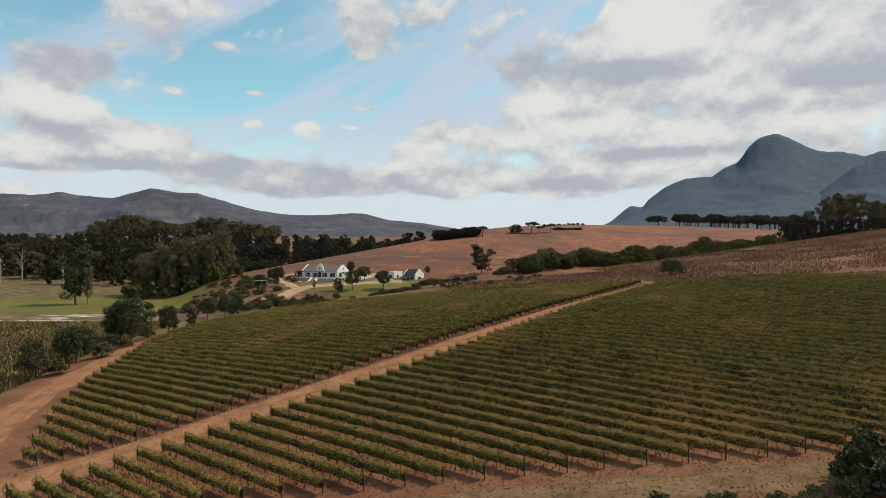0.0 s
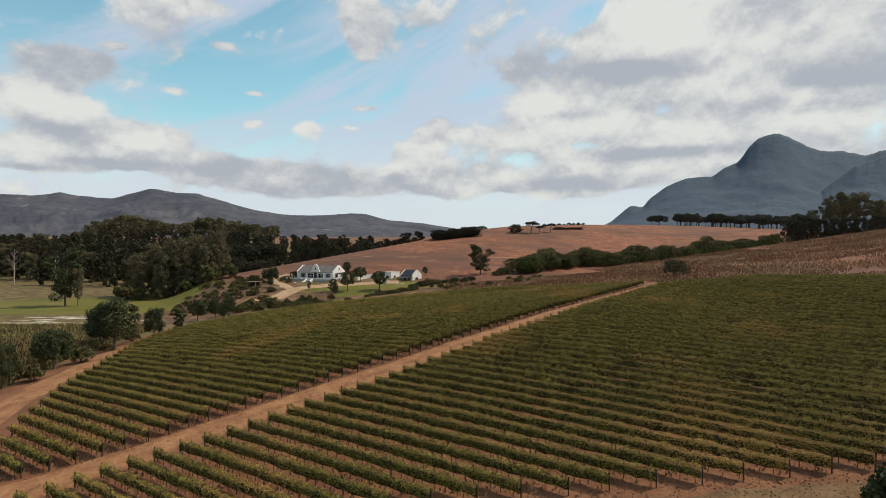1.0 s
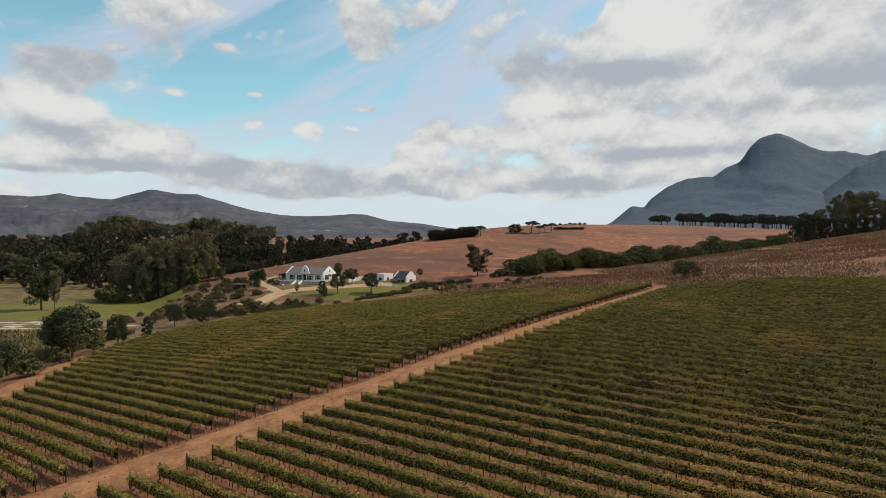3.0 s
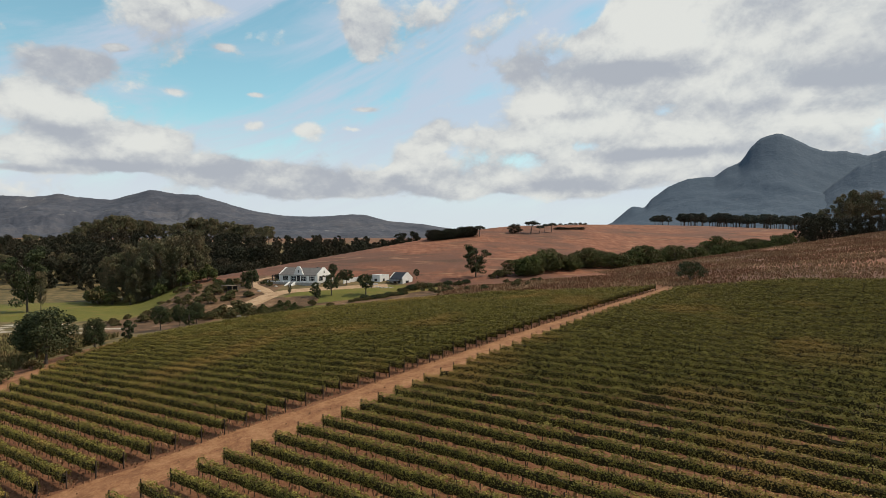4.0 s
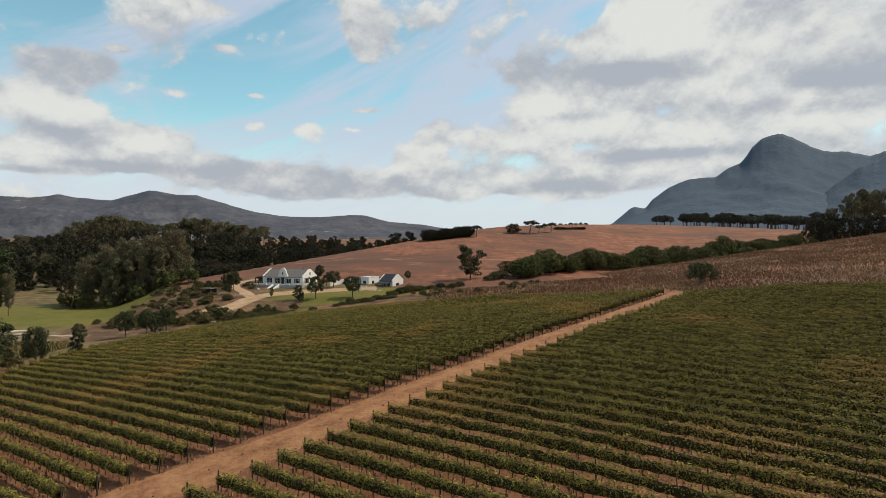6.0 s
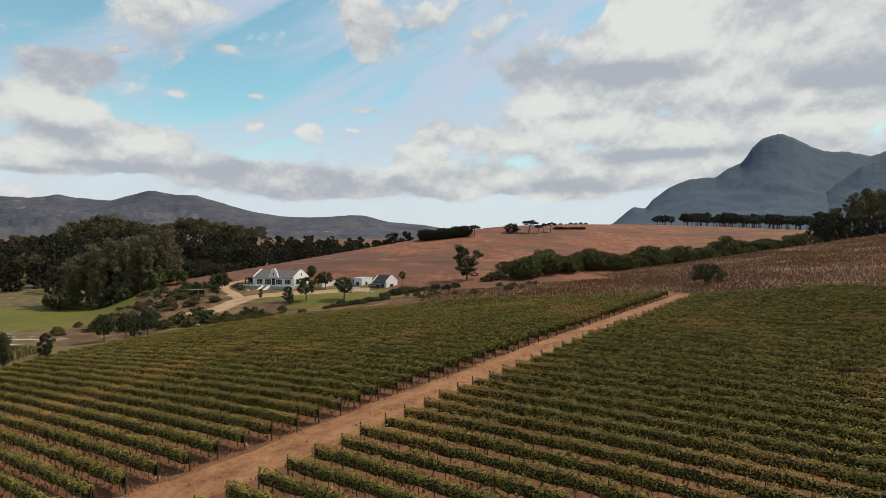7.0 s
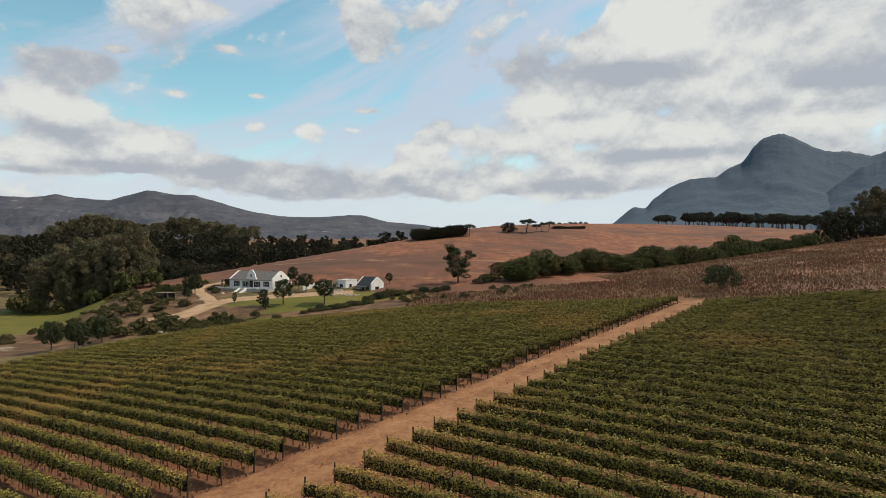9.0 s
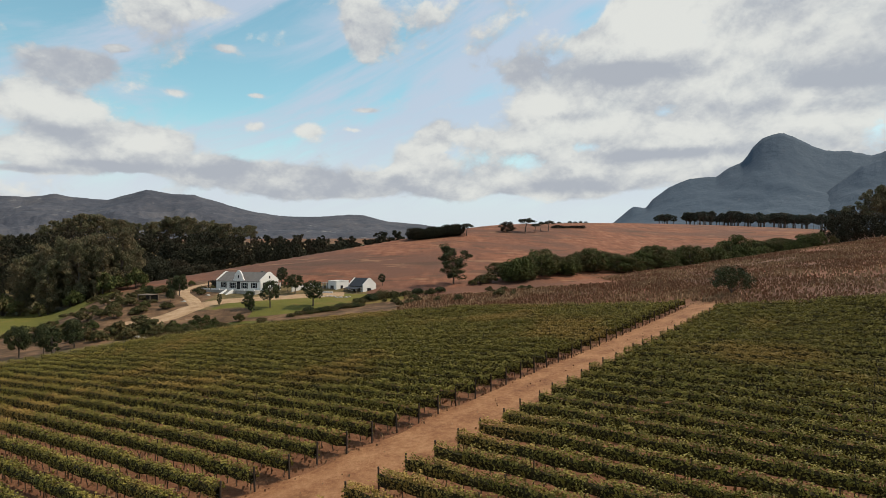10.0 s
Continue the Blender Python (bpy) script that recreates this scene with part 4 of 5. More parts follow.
far_wood()
for i in range(46):
    u = i / 45
    plant("wood_tree", pick(BELT_DARK, i), -104 - 62 * u + rng.uniform(-8, 8), 352 + 70 * u + rng.uniform(-22, 30), rng.uniform(9, 14), "dark round tree at the wood's near edge", "tree", "wood edge trees", 1.0)
for i in range(30):
    u = (i + rng.uniform(0.1, 0.9)) / 30
    y = rng.uniform(690, 800)
    x = -y * (0.60 - 0.32 * u)
    h = 27 + 9 * math.exp(-((u - 0.22) / 0.14) ** 2) + 8 * math.exp(-((u - 0.66) / 0.1) ** 2) + rng.uniform(-3, 3)
    plant("gum_tree", pick(FAR_GUMS, i), x, y, h, "tall eucalyptus rising over the dark wood", "tree", "tall gums", rng.uniform(0.8, 1.0))
for i in range(16):
    y = rng.uniform(800, 900)
    plant("gum_tree", pick(FAR_GUMS, i), -y * rng.uniform(0.58, 0.9), y, rng.uniform(16, 24), "distant grey-green eucalyptus beyond the dark wood", "tree", "distant gums", 1.1)
for i in range(30):
    x = -4 + 27 * i / 29
    plant("wood_tree", pick(BELT_DARK, i), x, 401 + 0.2 * x + rng.uniform(-4, 5), rng.uniform(4.6, 6.8), "dark round tree in a small wood on the hill's crest", "tree", "crest trees", 1.15)
for i in range(26):
    x = -60 + 2.6 * i
    plant("wood_tree", pick(BELT_DARK, i), x, 520 + 0.9 * x + rng.uniform(-10, 14), rng.uniform(4, 6), "dark round tree behind the hill's crest", "tree", "far crest trees", 1.2)
# trees on the bare hill's crest
plant("stone_pine", PINES[0], 27, 402, 7.6, "flat-topped pine on the crest of the dry hill", "tree", "crest pines", 1.35)
for i, (x, y, h, w) in enumerate([(64, 428, 8.8, 1.75), (70.5, 431, 5.6, 1.5), (75.5, 440, 6.0, 0.9), (80.5, 441, 7.0, 1.5)]):
    plant("stone_pine", pick(PINES, i + 1), x, y, h, "flat-topped pine on the crest of the dry hill", "tree", "crest pines", w)
plant("round_bush", BELT_DARK[0], 52.5, 424, 6.4, "round dark green bush on the dry hill", "shrub", "", 1.45)
for i in range(9):
    plant("far_bush", pick(BELT_DARK, i), 88 + i * 2.8, 462 + i * 1.6, rng.uniform(1.3, 2.1), "low dark bush on the skyline", "shrub", "skyline bushes", 2.4)
for i in range(9):
    x = 100 + i * 5.5
    plant("far_bush", pick(BELT_DARK, i), x, 520 + 0.6 * x, rng.uniform(4, 5.5), "low dark bush on the skyline", "shrub", "skyline bushes")
for i in range(48):
    u = i / 47
    x, y = 262 + 150 * u + rng.uniform(-9, 9), 640 + 40 * u + rng.uniform(-20, 20)
    plant("pine_tree", pick(WINDBREAK + PINES[:1], i), x, y, rng.uniform(8, 15) + 2 * u, "dark pine with a bare trunk in a windbreak", "tree", "windbreak pines", rng.uniform(0.7, 1.5))
for i in range(44):
    u = i / 43
    x, y = 320 + 230 * u + rng.uniform(-9, 9), 905 + rng.uniform(-16, 16)
    plant("pine_tree", pick(WINDBREAK, i + 1), x, y, 19 + 3 * u + rng.uniform(-3, 3), "distant dark pine in a windbreak", "tree", "far windbreak pines", rng.uniform(0.7, 1.5))

# the belt of bushes in the gully
for i in range(74):
    u = i / 73
    x = 34 + 176 * u
    y = 274 + 0.58 * (x - 25) + rng.uniform(-9, 9)
    plant("belt_tree", pick(BELT, i), x + rng.uniform(-2, 2), y, 6.6 + 1.2 * math.sin(i * 0.9) + rng.uniform(-2.8, 2.4), "bushy dark green tree in a belt along the gully", "tree", "gully belt", rng.uniform(1.2, 1.9))
for x, y, h in ((27, 268, 3.4), (30, 271, 3.8), (24, 266, 2.0)):
    plant("gully_shrub", SHRUBS[0], x, y, h, "low olive bush beside the lone tree", "shrub", "gully shrubs", 1.2)
plant("belt_tree", BELT[1], 157, 352, 13, "large round dark green tree in the gully belt", "tree", "gully belt", 1.05)
for i, (x, y, h) in enumerate([(172, 358, 7), (183, 362, 6), (195, 365, 8), (206, 368, 10), (216, 372, 7)]):
    plant("belt_tree", pick(BELT, i), x, y, h, "bushy dark green tree in a belt along the gully", "tree", "gully belt", 0.9)
for i, (x, y, h) in enumerate([(232, 392, 16), (243, 398, 17), (254, 400, 14), (266, 404, 14), (279, 408, 15), (290, 410, 14), (303, 412, 15), (316, 414, 14), (330, 416, 14)]):
    plant("dark_tree", pick(BELT_DARK, i), x, y, h, "dense dark green tree below the dry slope", "tree", "dark trees", 0.9)
for i, (x, y, h) in enumerate([(318, 486, 30), (331, 490, 36), (345, 494, 36), (358, 490, 31), (371, 498, 30), (306, 492, 20)]):
    plant("gum_tree", pick(FAR_GUMS, i), x, y, h, "very tall spreading eucalyptus over the dry slope", "tree", "great gums", 0.85)
for i, (x, y, h) in enumerate([(282, 470, 17), (291, 474, 15), (381, 486, 17), (272, 468, 13)]):
    plant("pine_tree", pick(PINES, i), x, y, h, "wind-shaped pine with a bare trunk", "tree", "slope pines")

# by the track's end, the near corner, the gardens
plant("track_bush", AIRY_TREES[0], 69, 178, 5.6, "small airy spreading tree where the track ends", "tree")
plant("lone_tree", DENSE_TREES[0], 17.5, 268, 13.5, "lone dark tree of stacked leaf masses on the hill's foot", "tree", "", 1.15)
for i, (x, y, h, w) in enumerate([(35.2, 50.5, 4.2, 0.95), (38.2, 52.2, 5.0, 1.0), (36.6, 48.4, 4.0, 1.1), (41, 50.3, 4.8, 1.1), (44.5, 52.4, 5.2, 1.1), (33.6, 48.6, 2.6, 1.0)]):
    plant("corner_bush", pick(DARK_SHRUBS, i), x, y, h, "large dense dark green bush at the vineyard's corner", "shrub", "corner bushes", w * 0.8)
for i in range(12):
    plant("verge_shrub", pick(SHRUBS, i), 17 + i * 1.35 + rng.uniform(-0.4, 0.4), 48.6 + rng.uniform(-0.7, 0.7), rng.uniform(1.5, 2.3), "low olive shrub on the verge below the headland", "shrub", "verge shrubs", 0.9)
for x, y, h, kind, w in ((-36.8, 238.5, 8.0, ROUND_TREES[0], 0.95), (-24.4, 239.5, 7.6, ROUND_TREES[1], 1.25), (-34.6, 258.6, 6.4, ROUND_TREES[2], 1.2), (-38, 262.5, 4.6, ROUND_TREES[0], 1.0), (-43, 273, 6.6, ROUND_TREES[1], 0.9), (-7, 268, 4.2, ROUND_TREES[1], 0.9)):
    plant("garden_tree", kind, x, y, h, "neat round dark green tree on the farmhouse lawn", "tree", "garden trees", w)
for x, y, h, w in ((-42.4, 236.3, 5.6, 1.15), (-40.5, 233, 4.2, 1.0), (-53, 242, 3.6, 0.7)):
    plant("garden_tree", CONES[int(h) % 2], x, y, h, "small pointed dark green tree beside the driveway", "tree", "garden trees", w)
for x, y, h in ((-71.8, 257, 7.0), (-76, 262, 6.0), (-70, 247, 4.0), (-80, 254, 4.4)):
    plant("garden_tree", OAKS[int(h) % 4], x, y, h, "dark green tree beside the driveway", "tree", "garden trees", 0.8)
SCRUB = [(-63, 216, 4.4), (-67, 212, 3.6), (-59, 214, 3.6), (-71, 216, 4.2), (-64, 222, 3.4), (-70, 224, 4.0), (-55, 216, 2.6), (-75, 221, 3.6), (-77, 228, 3.2), (-81, 235, 3.0), (-72, 233, 2.8),
         (-66, 234, 2.6), (-85, 246, 3.0), (-80, 243, 2.6), (-88, 258, 2.8), (-90, 270, 2.6), (-84, 264, 2.4), (-74, 239, 2.4), (-92, 250, 2.6), (-96, 262, 2.4), (-50, 219, 3.0), (-47.5, 218, 2.6),
         (-62, 208, 3.0), (-68, 206, 2.8), (-73, 209, 3.0), (-57, 210, 2.4), (-79, 214, 2.6)]
for _ in range(120):
    SCRUB.append((rng.uniform(-106, -60), rng.uniform(206, 282), rng.uniform(0.8, 2.6)))
for i, (x, y, h) in enumerate(SCRUB):
    if near_line(np.array([x]), np.array([y]), DRIVE)[0] < 5.5 or near_line(np.array([x]), np.array([y]), DRIVE_LOOP)[0] < 4:
        continue
    plant("scrub_bush", pick(LOW_SHRUBS if h < 1.3 else SHRUBS + GREEN_SHRUBS + SHRUBS, i), x, y, h, "grey-green bush on the scrubby bank below the house", "shrub", "bank scrub", 1.15)
for i in range(24):
    u = i / 23
    plant("bed_shrub", pick(LOW_SHRUBS, i), -64 + 20 * u + rng.uniform(-1, 1), 213 + 4.5 * u + rng.uniform(-2.2, 2.2), rng.uniform(0.8, 1.4), "low spreading brown-green shrub along the vineyard's edge", "shrub", "vineyard edge shrubs")
for i in range(16):
    u = i / 15
    plant("bed_shrub", pick(LOW_SHRUBS, i), -25 + 15 * u + rng.uniform(-0.8, 0.8), 229.5 + 8 * u + rng.uniform(-1.6, 1.6), rng.uniform(0.9, 1.5), "low spreading heathy shrub below the lawn", "shrub", "lawn edge shrubs", 0.9)
for i, (x, y, h) in enumerate([(-11, 242, 1.7), (-8, 245, 2.0), (-5, 248, 2.3), (-1.5, 249, 1.9), (2.5, 251, 1.6), (6, 253, 1.7), (9.5, 252, 1.4), (-34, 221.5, 1.1), (-27.5, 226.5, 1.0), (13, 255, 1.6), (5, 246, 1.2)]):
    plant("garden_shrub", pick(LOW_SHRUBS, i), x, y, h, "spreading brown-green shrub at the lawn's edge", "shrub", "lawn edge shrubs", 0.85)
for i, (x, y, h) in enumerate([(-40.5, 222.5, 2.7), (-47.5, 218.5, 3.2), (-45, 217.5, 2.6), (-49.5, 217, 2.4)]):
    plant("garden_shrub", pick(GREEN_SHRUBS, i), x, y, h, "upright olive-green shrub beside the lawn", "shrub", "lawn edge shrubs", 0.9)
for i in range(22):
    plant("veld_bush", pick(SHRUBS, i), -4 + rng.uniform(0, 44), 226 + rng.uniform(0, 26), rng.uniform(1.0, 2.2), "grey heathy bush in dry veld", "shrub", "veld bushes", 1.2)


def tufts(name, count, where, heights, width, mat, label, kind="stuff"):
    """Standing blades and tufts, each a bent pair of quads."""
    x, y = where(count)
    z = land(x, y)
    n = len(x)
    h = rng.uniform(*heights, n)
    a = rng.uniform(0, 6.283, n)
    dx, dy = np.cos(a) * width / 2 * h, np.sin(a) * width / 2 * h
    lx, ly = rng.normal(size=n) * 0.25 * h, rng.normal(size=n) * 0.25 * h
    v = np.stack([np.stack([x - dx, y - dy, z - 0.05], 1), np.stack([x + dx, y + dy, z - 0.05], 1),
                  np.stack([x + dx * 1.3 + lx, y + dy * 1.3 + ly, z + h * rng.uniform(0.7, 1.0, n)], 1), np.stack([x - dx * 1.3 + lx, y - dy * 1.3 + ly, z + h], 1)], 1).reshape(-1, 3)
    tagged(put(name, mesh(name, v, np.arange(4 * n).reshape(n, 4), mat)), label, "grass", "", kind)


def slope_grass(n):
    x, y = rng.uniform(62, 330, n * 3), rng.uniform(95, 330, n * 3)
    ok = (0.574 * x + 0.819 * y > 170) & (x > 64 - 0.23 * np.maximum(0, y - 168)) & (y < 236 + 0.33 * x) & (x < 0.98 * y + 30)
    p = np.array([noise.noise((a * 0.09, b * 0.09, 0)) for a, b in zip(x[ok], y[ok])])
    keep = p + rng.uniform(-0.35, 0.35, len(p)) > -0.3
    return x[ok][keep][:n], y[ok][keep][:n]


def reed_bed(n):
    x, y = rng.uniform(-150, -72, n), rng.uniform(95, 182, n)
    ok = x < -70 - 0.12 * (y - 95) - 3
    return x[ok], y[ok]


def field_edge(n):
    x = rng.uniform(2, 72, n)
    y = 205 + rng.uniform(0, 44, n) - np.maximum(0, x - 20) * 0.55
    return x, y


def soil_grass(n):
    x, y = rng.uniform(-62, 100, n * 2), rng.uniform(57, 175, n * 2)
    ok = inside(LEFT_BLOCK, x, y) | inside(RIGHT_BLOCK, x, y)
    return x[ok][:n], y[ok][:n]


tufts("dry_grass", 90000, slope_grass, (0.22, 0.66), 0.42, M_STRAW, "tall straw-brown grass standing in tufts on the slope")
tufts("reeds", 50000, reed_bed, (0.6, 1.6), 0.15, M_REED, "olive and straw reeds on the damp flat by the road")
tufts("field_edge_grass", 14000, field_edge, (0.3, 0.8), 0.3, M_STRAW, "dry grass between the vines and the bare hill")
tufts("row_grass", 70000, soil_grass, (0.08, 0.30), 0.6, M_STRAW, "short dead grass between the vine rows")


def headland_grass(n):
    return rng.uniform(-45, 60, n), 53.5 + rng.uniform(-3.6, 3.2, n)


def lawn_rough(n):
    x, y = rng.uniform(-72, 14, n), rng.uniform(206, 219, n)
    return x, y - 0.10 * np.maximum(0, x + 20)


tufts("headland_grass", 6000, headland_grass, (0.04, 0.13), 1.1, M_STRAW, "short dry grass on the headland")
tufts("bank_grass", 9000, lawn_rough, (0.15, 0.5), 0.5, M_REED, "rough olive grass between lawn and vines")


def track_middle(n):
    c = along(FARM_TRACK, 0.5)
    i = rng.integers(0, len(c), n)
    j = rng.normal(size=(n, 2)) * 0.35
    k = rng.uniform(size=n) < 0.1
    d = np.gradient(c, axis=0)[i]
    d /= np.linalg.norm(d, axis=1, keepdims=True)
    side = np.where(k, 0, np.where(rng.uniform(size=n) < 0.5, -2.9, 2.9))
    return c[i, 0] + j[:, 0] - d[:, 1] * side, c[i, 1] + j[:, 1] + d[:, 0] * side


tufts("track_grass", 1500, track_middle, (0.05, 0.2), 0.6, M_STRAW, "sparse dead grass along the track's middle and edges")


# ---- farmhouse and outbuildings ----
def part(name, vf, mat, parent, label="", at=None):
    v, f = vf
    return put(name, mesh(name, v, f, mat), parent, at, label)


def wall_with_gable(x0, x1, y, thick, eave, ridge, cope=0.35):
    """An end wall in the y direction with a stepped-up gable: prism at x0..x1."""
    w = y
    prof = [(0, -1.0), (w, -1.0), (w, eave), (w + 0.12, eave + 0.05), (w + 0.12, eave + 0.4), (w / 2 + 0.45, ridge + cope), (w / 2 - 0.45, ridge + cope), (-0.12, eave + 0.4), (-0.12, eave + 0.05), (0, eave)]
    v = np.array([(x, a, b) for x in (x0, x1) for a, b in prof], float)
    n = len(prof)
    tri = []
    c0 = len(v)
    v = np.concatenate([v, [(x0, w / 2, eave * 0.5), (x1, w / 2, eave * 0.5)]])
    for i in range(n):
        j = (i + 1) % n
        tri += [(c0, j, i, i), (c0 + 1, n + i, n + j, n + j), (i, j, n + j, n + i)]
    return v, np.array(tri)


def roof_sheet(x0, x1, w, eave, ridge, over=0.35, thick=0.16):
    s = (ridge - eave) / (w / 2)
    prof = [(-over, eave - over * s), (w / 2, ridge), (w + over, eave - over * s), (w + over, eave - over * s + thick), (w / 2, ridge + thick * 1.3), (-over, eave - over * s + thick)]
    v = np.array([(x, a, b) for x in (x0, x1) for a, b in prof], float)
    f = [(i, (i + 1) % 6, (i + 1) % 6 + 6, i + 6) for i in range(6)] + [(0, 5, 4, 1), (1, 4, 3, 2), (6, 7, 10, 11), (7, 8, 9, 10)]
    return v, np.array(f)


def window(parent, x, z, w, h, y=0.0, shutters=True):
    """A sash window in a front wall at y, facing -y: frame, panes, shutters, sill."""
    root = part("window", box(x - w / 2 - 0.1, x + w / 2 + 0.1, y - 0.05, y + 0.02, z - 0.1, z + h + 0.1), M_WALL, parent)
    part("pane", box(x - w / 2, x - 0.04, y - 0.065, y - 0.055, z, z + h), M_GLASS, root)
    part("pane", box(x + 0.04, x + w / 2, y - 0.065, y - 0.055, z, z + h), M_GLASS, root)
    part("glazing_bar", box(x - w / 2, x + w / 2, y - 0.075, y - 0.068, z + h * 0.48, z + h * 0.52), M_WALL, root)
    part("sill", box(x - w / 2 - 0.18, x + w / 2 + 0.18, y - 0.18, y - 0.052, z - 0.2, z - 0.1), M_WALL, root)
    if shutters:
        part("shutter", box(x - w / 2 - 0.62, x - w / 2 - 0.11, y - 0.09, y - 0.053, z - 0.05, z + h + 0.05), M_SHUTTER, root)
        part("shutter", box(x + w / 2 + 0.11, x + w / 2 + 0.62, y - 0.09, y - 0.053, z - 0.05, z + h + 0.05), M_SHUTTER, root)


def scroll_gable(cx, y0, y1, z0, half, top):
    """A curled central gable in outline, as a slab between y0 and y1."""
    right = [(half, 0), (half, 0.18), (half * 0.86, 0.24), (half * 0.74, 0.42), (half * 0.66, 0.60), (half * 0.70, 0.64), (half * 0.52, 0.72), (half * 0.40, 0.86), (half * 0.24, 0.97), (0, 1.0)]
    prof = [(cx + a, z0 + b * top) for a, b in right] + [(cx - a, z0 + b * top) for a, b in right[-2::-1]]
    n = len(prof)
    v = np.array([(a, y, b) for y in (y0, y1) for a, b in prof] + [(cx, y0, z0 + top * 0.35), (cx, y1, z0 + top * 0.35)], float)
    f = []
    for i in range(n):
        j = (i + 1) % n
        f += [(2 * n, i, j, j), (2 * n + 1, n + j, n + i, n + i), (i, n + i, n + j, j)]
    return v, np.array(f)


def farmhouse():
    root = tagged(new("farmhouse"), "white gabled farmhouse with slate roof and dark shutters", "house")
    L, D, EAVE, RIDGE = 19.4, 9.0, 2.9, 5.6
    root.matrix_basis = pose(-47, 262, 16.95, 0, 0, -23.6) @ Matrix.Translation((-L, 0, 0))
    part("wall", merge(box(0.4, L - 0.4, 0, 0.4, -2.0, EAVE), box(0.4, L - 0.4, D - 0.4, D, -2.0, EAVE)), M_WALL, root, "whitewashed front and back walls")
    for x0, x1 in ((0, 0.4), (L - 0.4, L)):
        part("gable_wall", wall_with_gable(x0, x1, D, 0.4, EAVE, RIDGE), M_WALL, root, "whitewashed end gable with raised coping")
    part("roof", roof_sheet(0.41, L - 0.41, D, EAVE, RIDGE), M_ROOF, root, "grey slate roof")
    gable = part("front_gable", scroll_gable(10.0, -0.12, 0.35, EAVE - 0.2, 2.4, 3.8), M_WALL, root, "curled white central gable")
    part("attic_window", box(9.75, 10.25, -0.16, -0.125, EAVE + 0.9, EAVE + 2.0), M_GLASS, gable)
    part("dormer_roof", merge(box(8.9, 11.1, 0.36, 3.6, EAVE + 0.2, EAVE + 1.5)), M_ROOF, gable)
    for x in (3.4, 16.7):
        window(root, x, 0.6, 1.3, 1.7)
    for x in (7.4, 12.6):
        window(root, x, 0.45, 1.5, 1.85)
    door = part("door", box(9.2, 10.8, -0.10, -0.04, 0.02, 2.6), M_SHUTTER, root, "dark double door")
    part("door_frame", merge(box(9.05, 9.19, -0.12, 0.0, 0, 2.75), box(10.81, 10.95, -0.12, 0.0, 0, 2.75), box(9.2, 10.8, -0.12, 0.0, 2.61, 2.75)), M_WALL, door)
    part("fanlight", box(9.3, 10.7, -0.115, -0.105, 2.05, 2.5), M_GLASS, door)
    # end gable: window and its own small one above
    for y, z, w, h, nm in ((2.4, 0.6, 1.3, 1.8, "end_window"), (6.4, 0.6, 1.3, 1.8, "end_window"), (4.5, 3.7, 0.7, 0.9, "loft_window")):
        e = part(nm, box(L - 0.01, L + 0.04, y - w / 2 - 0.1, y + w / 2 + 0.1, z - 0.1, z + h + 0.1), M_WALL, root)
        part("pane", box(L + 0.041, L + 0.05, y - w / 2, y + w / 2, z, z + h), M_GLASS, e)
        if w > 1:
            for s in (-1, 1):
                part("shutter", box(L + 0.001, L + 0.06, *sorted((y + s * (w / 2 + 0.11), y + s * (w / 2 + 0.6))), z - 0.05, z + h + 0.05), M_SHUTTER, e)
    for x, y, h in ((L - 3.4, D / 2 + 0.6, 0.75),):
        c = part("chimney", box(x - 0.45, x + 0.45, y - 0.4, y + 0.4, RIDGE - 1.6, RIDGE + h - 0.4), M_ROOF, root, "squat dark chimney")
        part("chimney_cap", box(x - 0.55, x + 0.55, y - 0.5, y + 0.5, RIDGE + h - 0.396, RIDGE + h - 0.2), M_ROOF, c)
    # raised terrace with steps
    st = part("terrace", box(-3.0, L + 1.5, -4.2, -0.004, -2.4, -0.06), M_STONE, root, "raised stone stoep")
    part("terrace_floor", box(-2.9, L + 1.4, -4.1, -0.1, -0.056, 0.0), M_STONE, st)
    for x in (-0.8, 3.6, 14.4, 18.6):
        part("parapet", box(x - 1.9, x + 1.9, -4.25, -3.95, 0.004, 0.5), M_WALL, st)
    for i in range(9):
        part("step", box(8.9, 11.2, -4.2 - 0.34 * (i + 1), -4.2 - 0.34 * i - 0.003, -2.4, -0.17 * (i + 1)), M_STONE, st)
    for x in (8.4, 11.25):
        v, f = box(x, x + 0.45, -7.6, -4.26, -2.4, 0.4)
        v[(v[:, 1] < -6) & (v[:, 2] > 0), 2] = -1.2
        part("stair_wall", (v, f), M_WALL, st, "sloping white stair wall")
    # vine-dark pergola at the far end
    pg = part("pergola_beam", merge(box(-3.6, -0.1, -0.2, 0.0, 2.45, 2.65), box(-3.6, -0.1, 5.0, 5.2, 2.45, 2.65), box(-3.6, -3.4, 0.003, 4.997, 2.46, 2.64)), M_SHUTTER, root, "dark timber pergola")
    for x, y in ((-3.5, -0.1), (-1.8, -0.1), (-3.5, 5.1), (-3.5, 2.5)):
        part("pergola_post", box(x - 0.14, x + 0.14, y - 0.14, y + 0.14, -1.8, 2.44), M_SHUTTER, pg)
    for i in range(7):
        part("pergola_slat", box(-3.7, -0.05, 0.1 + i * 0.75, 0.2 + i * 0.75, 2.66, 2.78), M_SHUTTER, pg)
    # dark board added where the space under the pergola is only shaded
    part("pergola_shade_board", box(-3.3, -0.02, 1.6, 1.8, -1.8, 2.44), M_SHUTTER, pg, "dark board standing in for the pergola's shade")
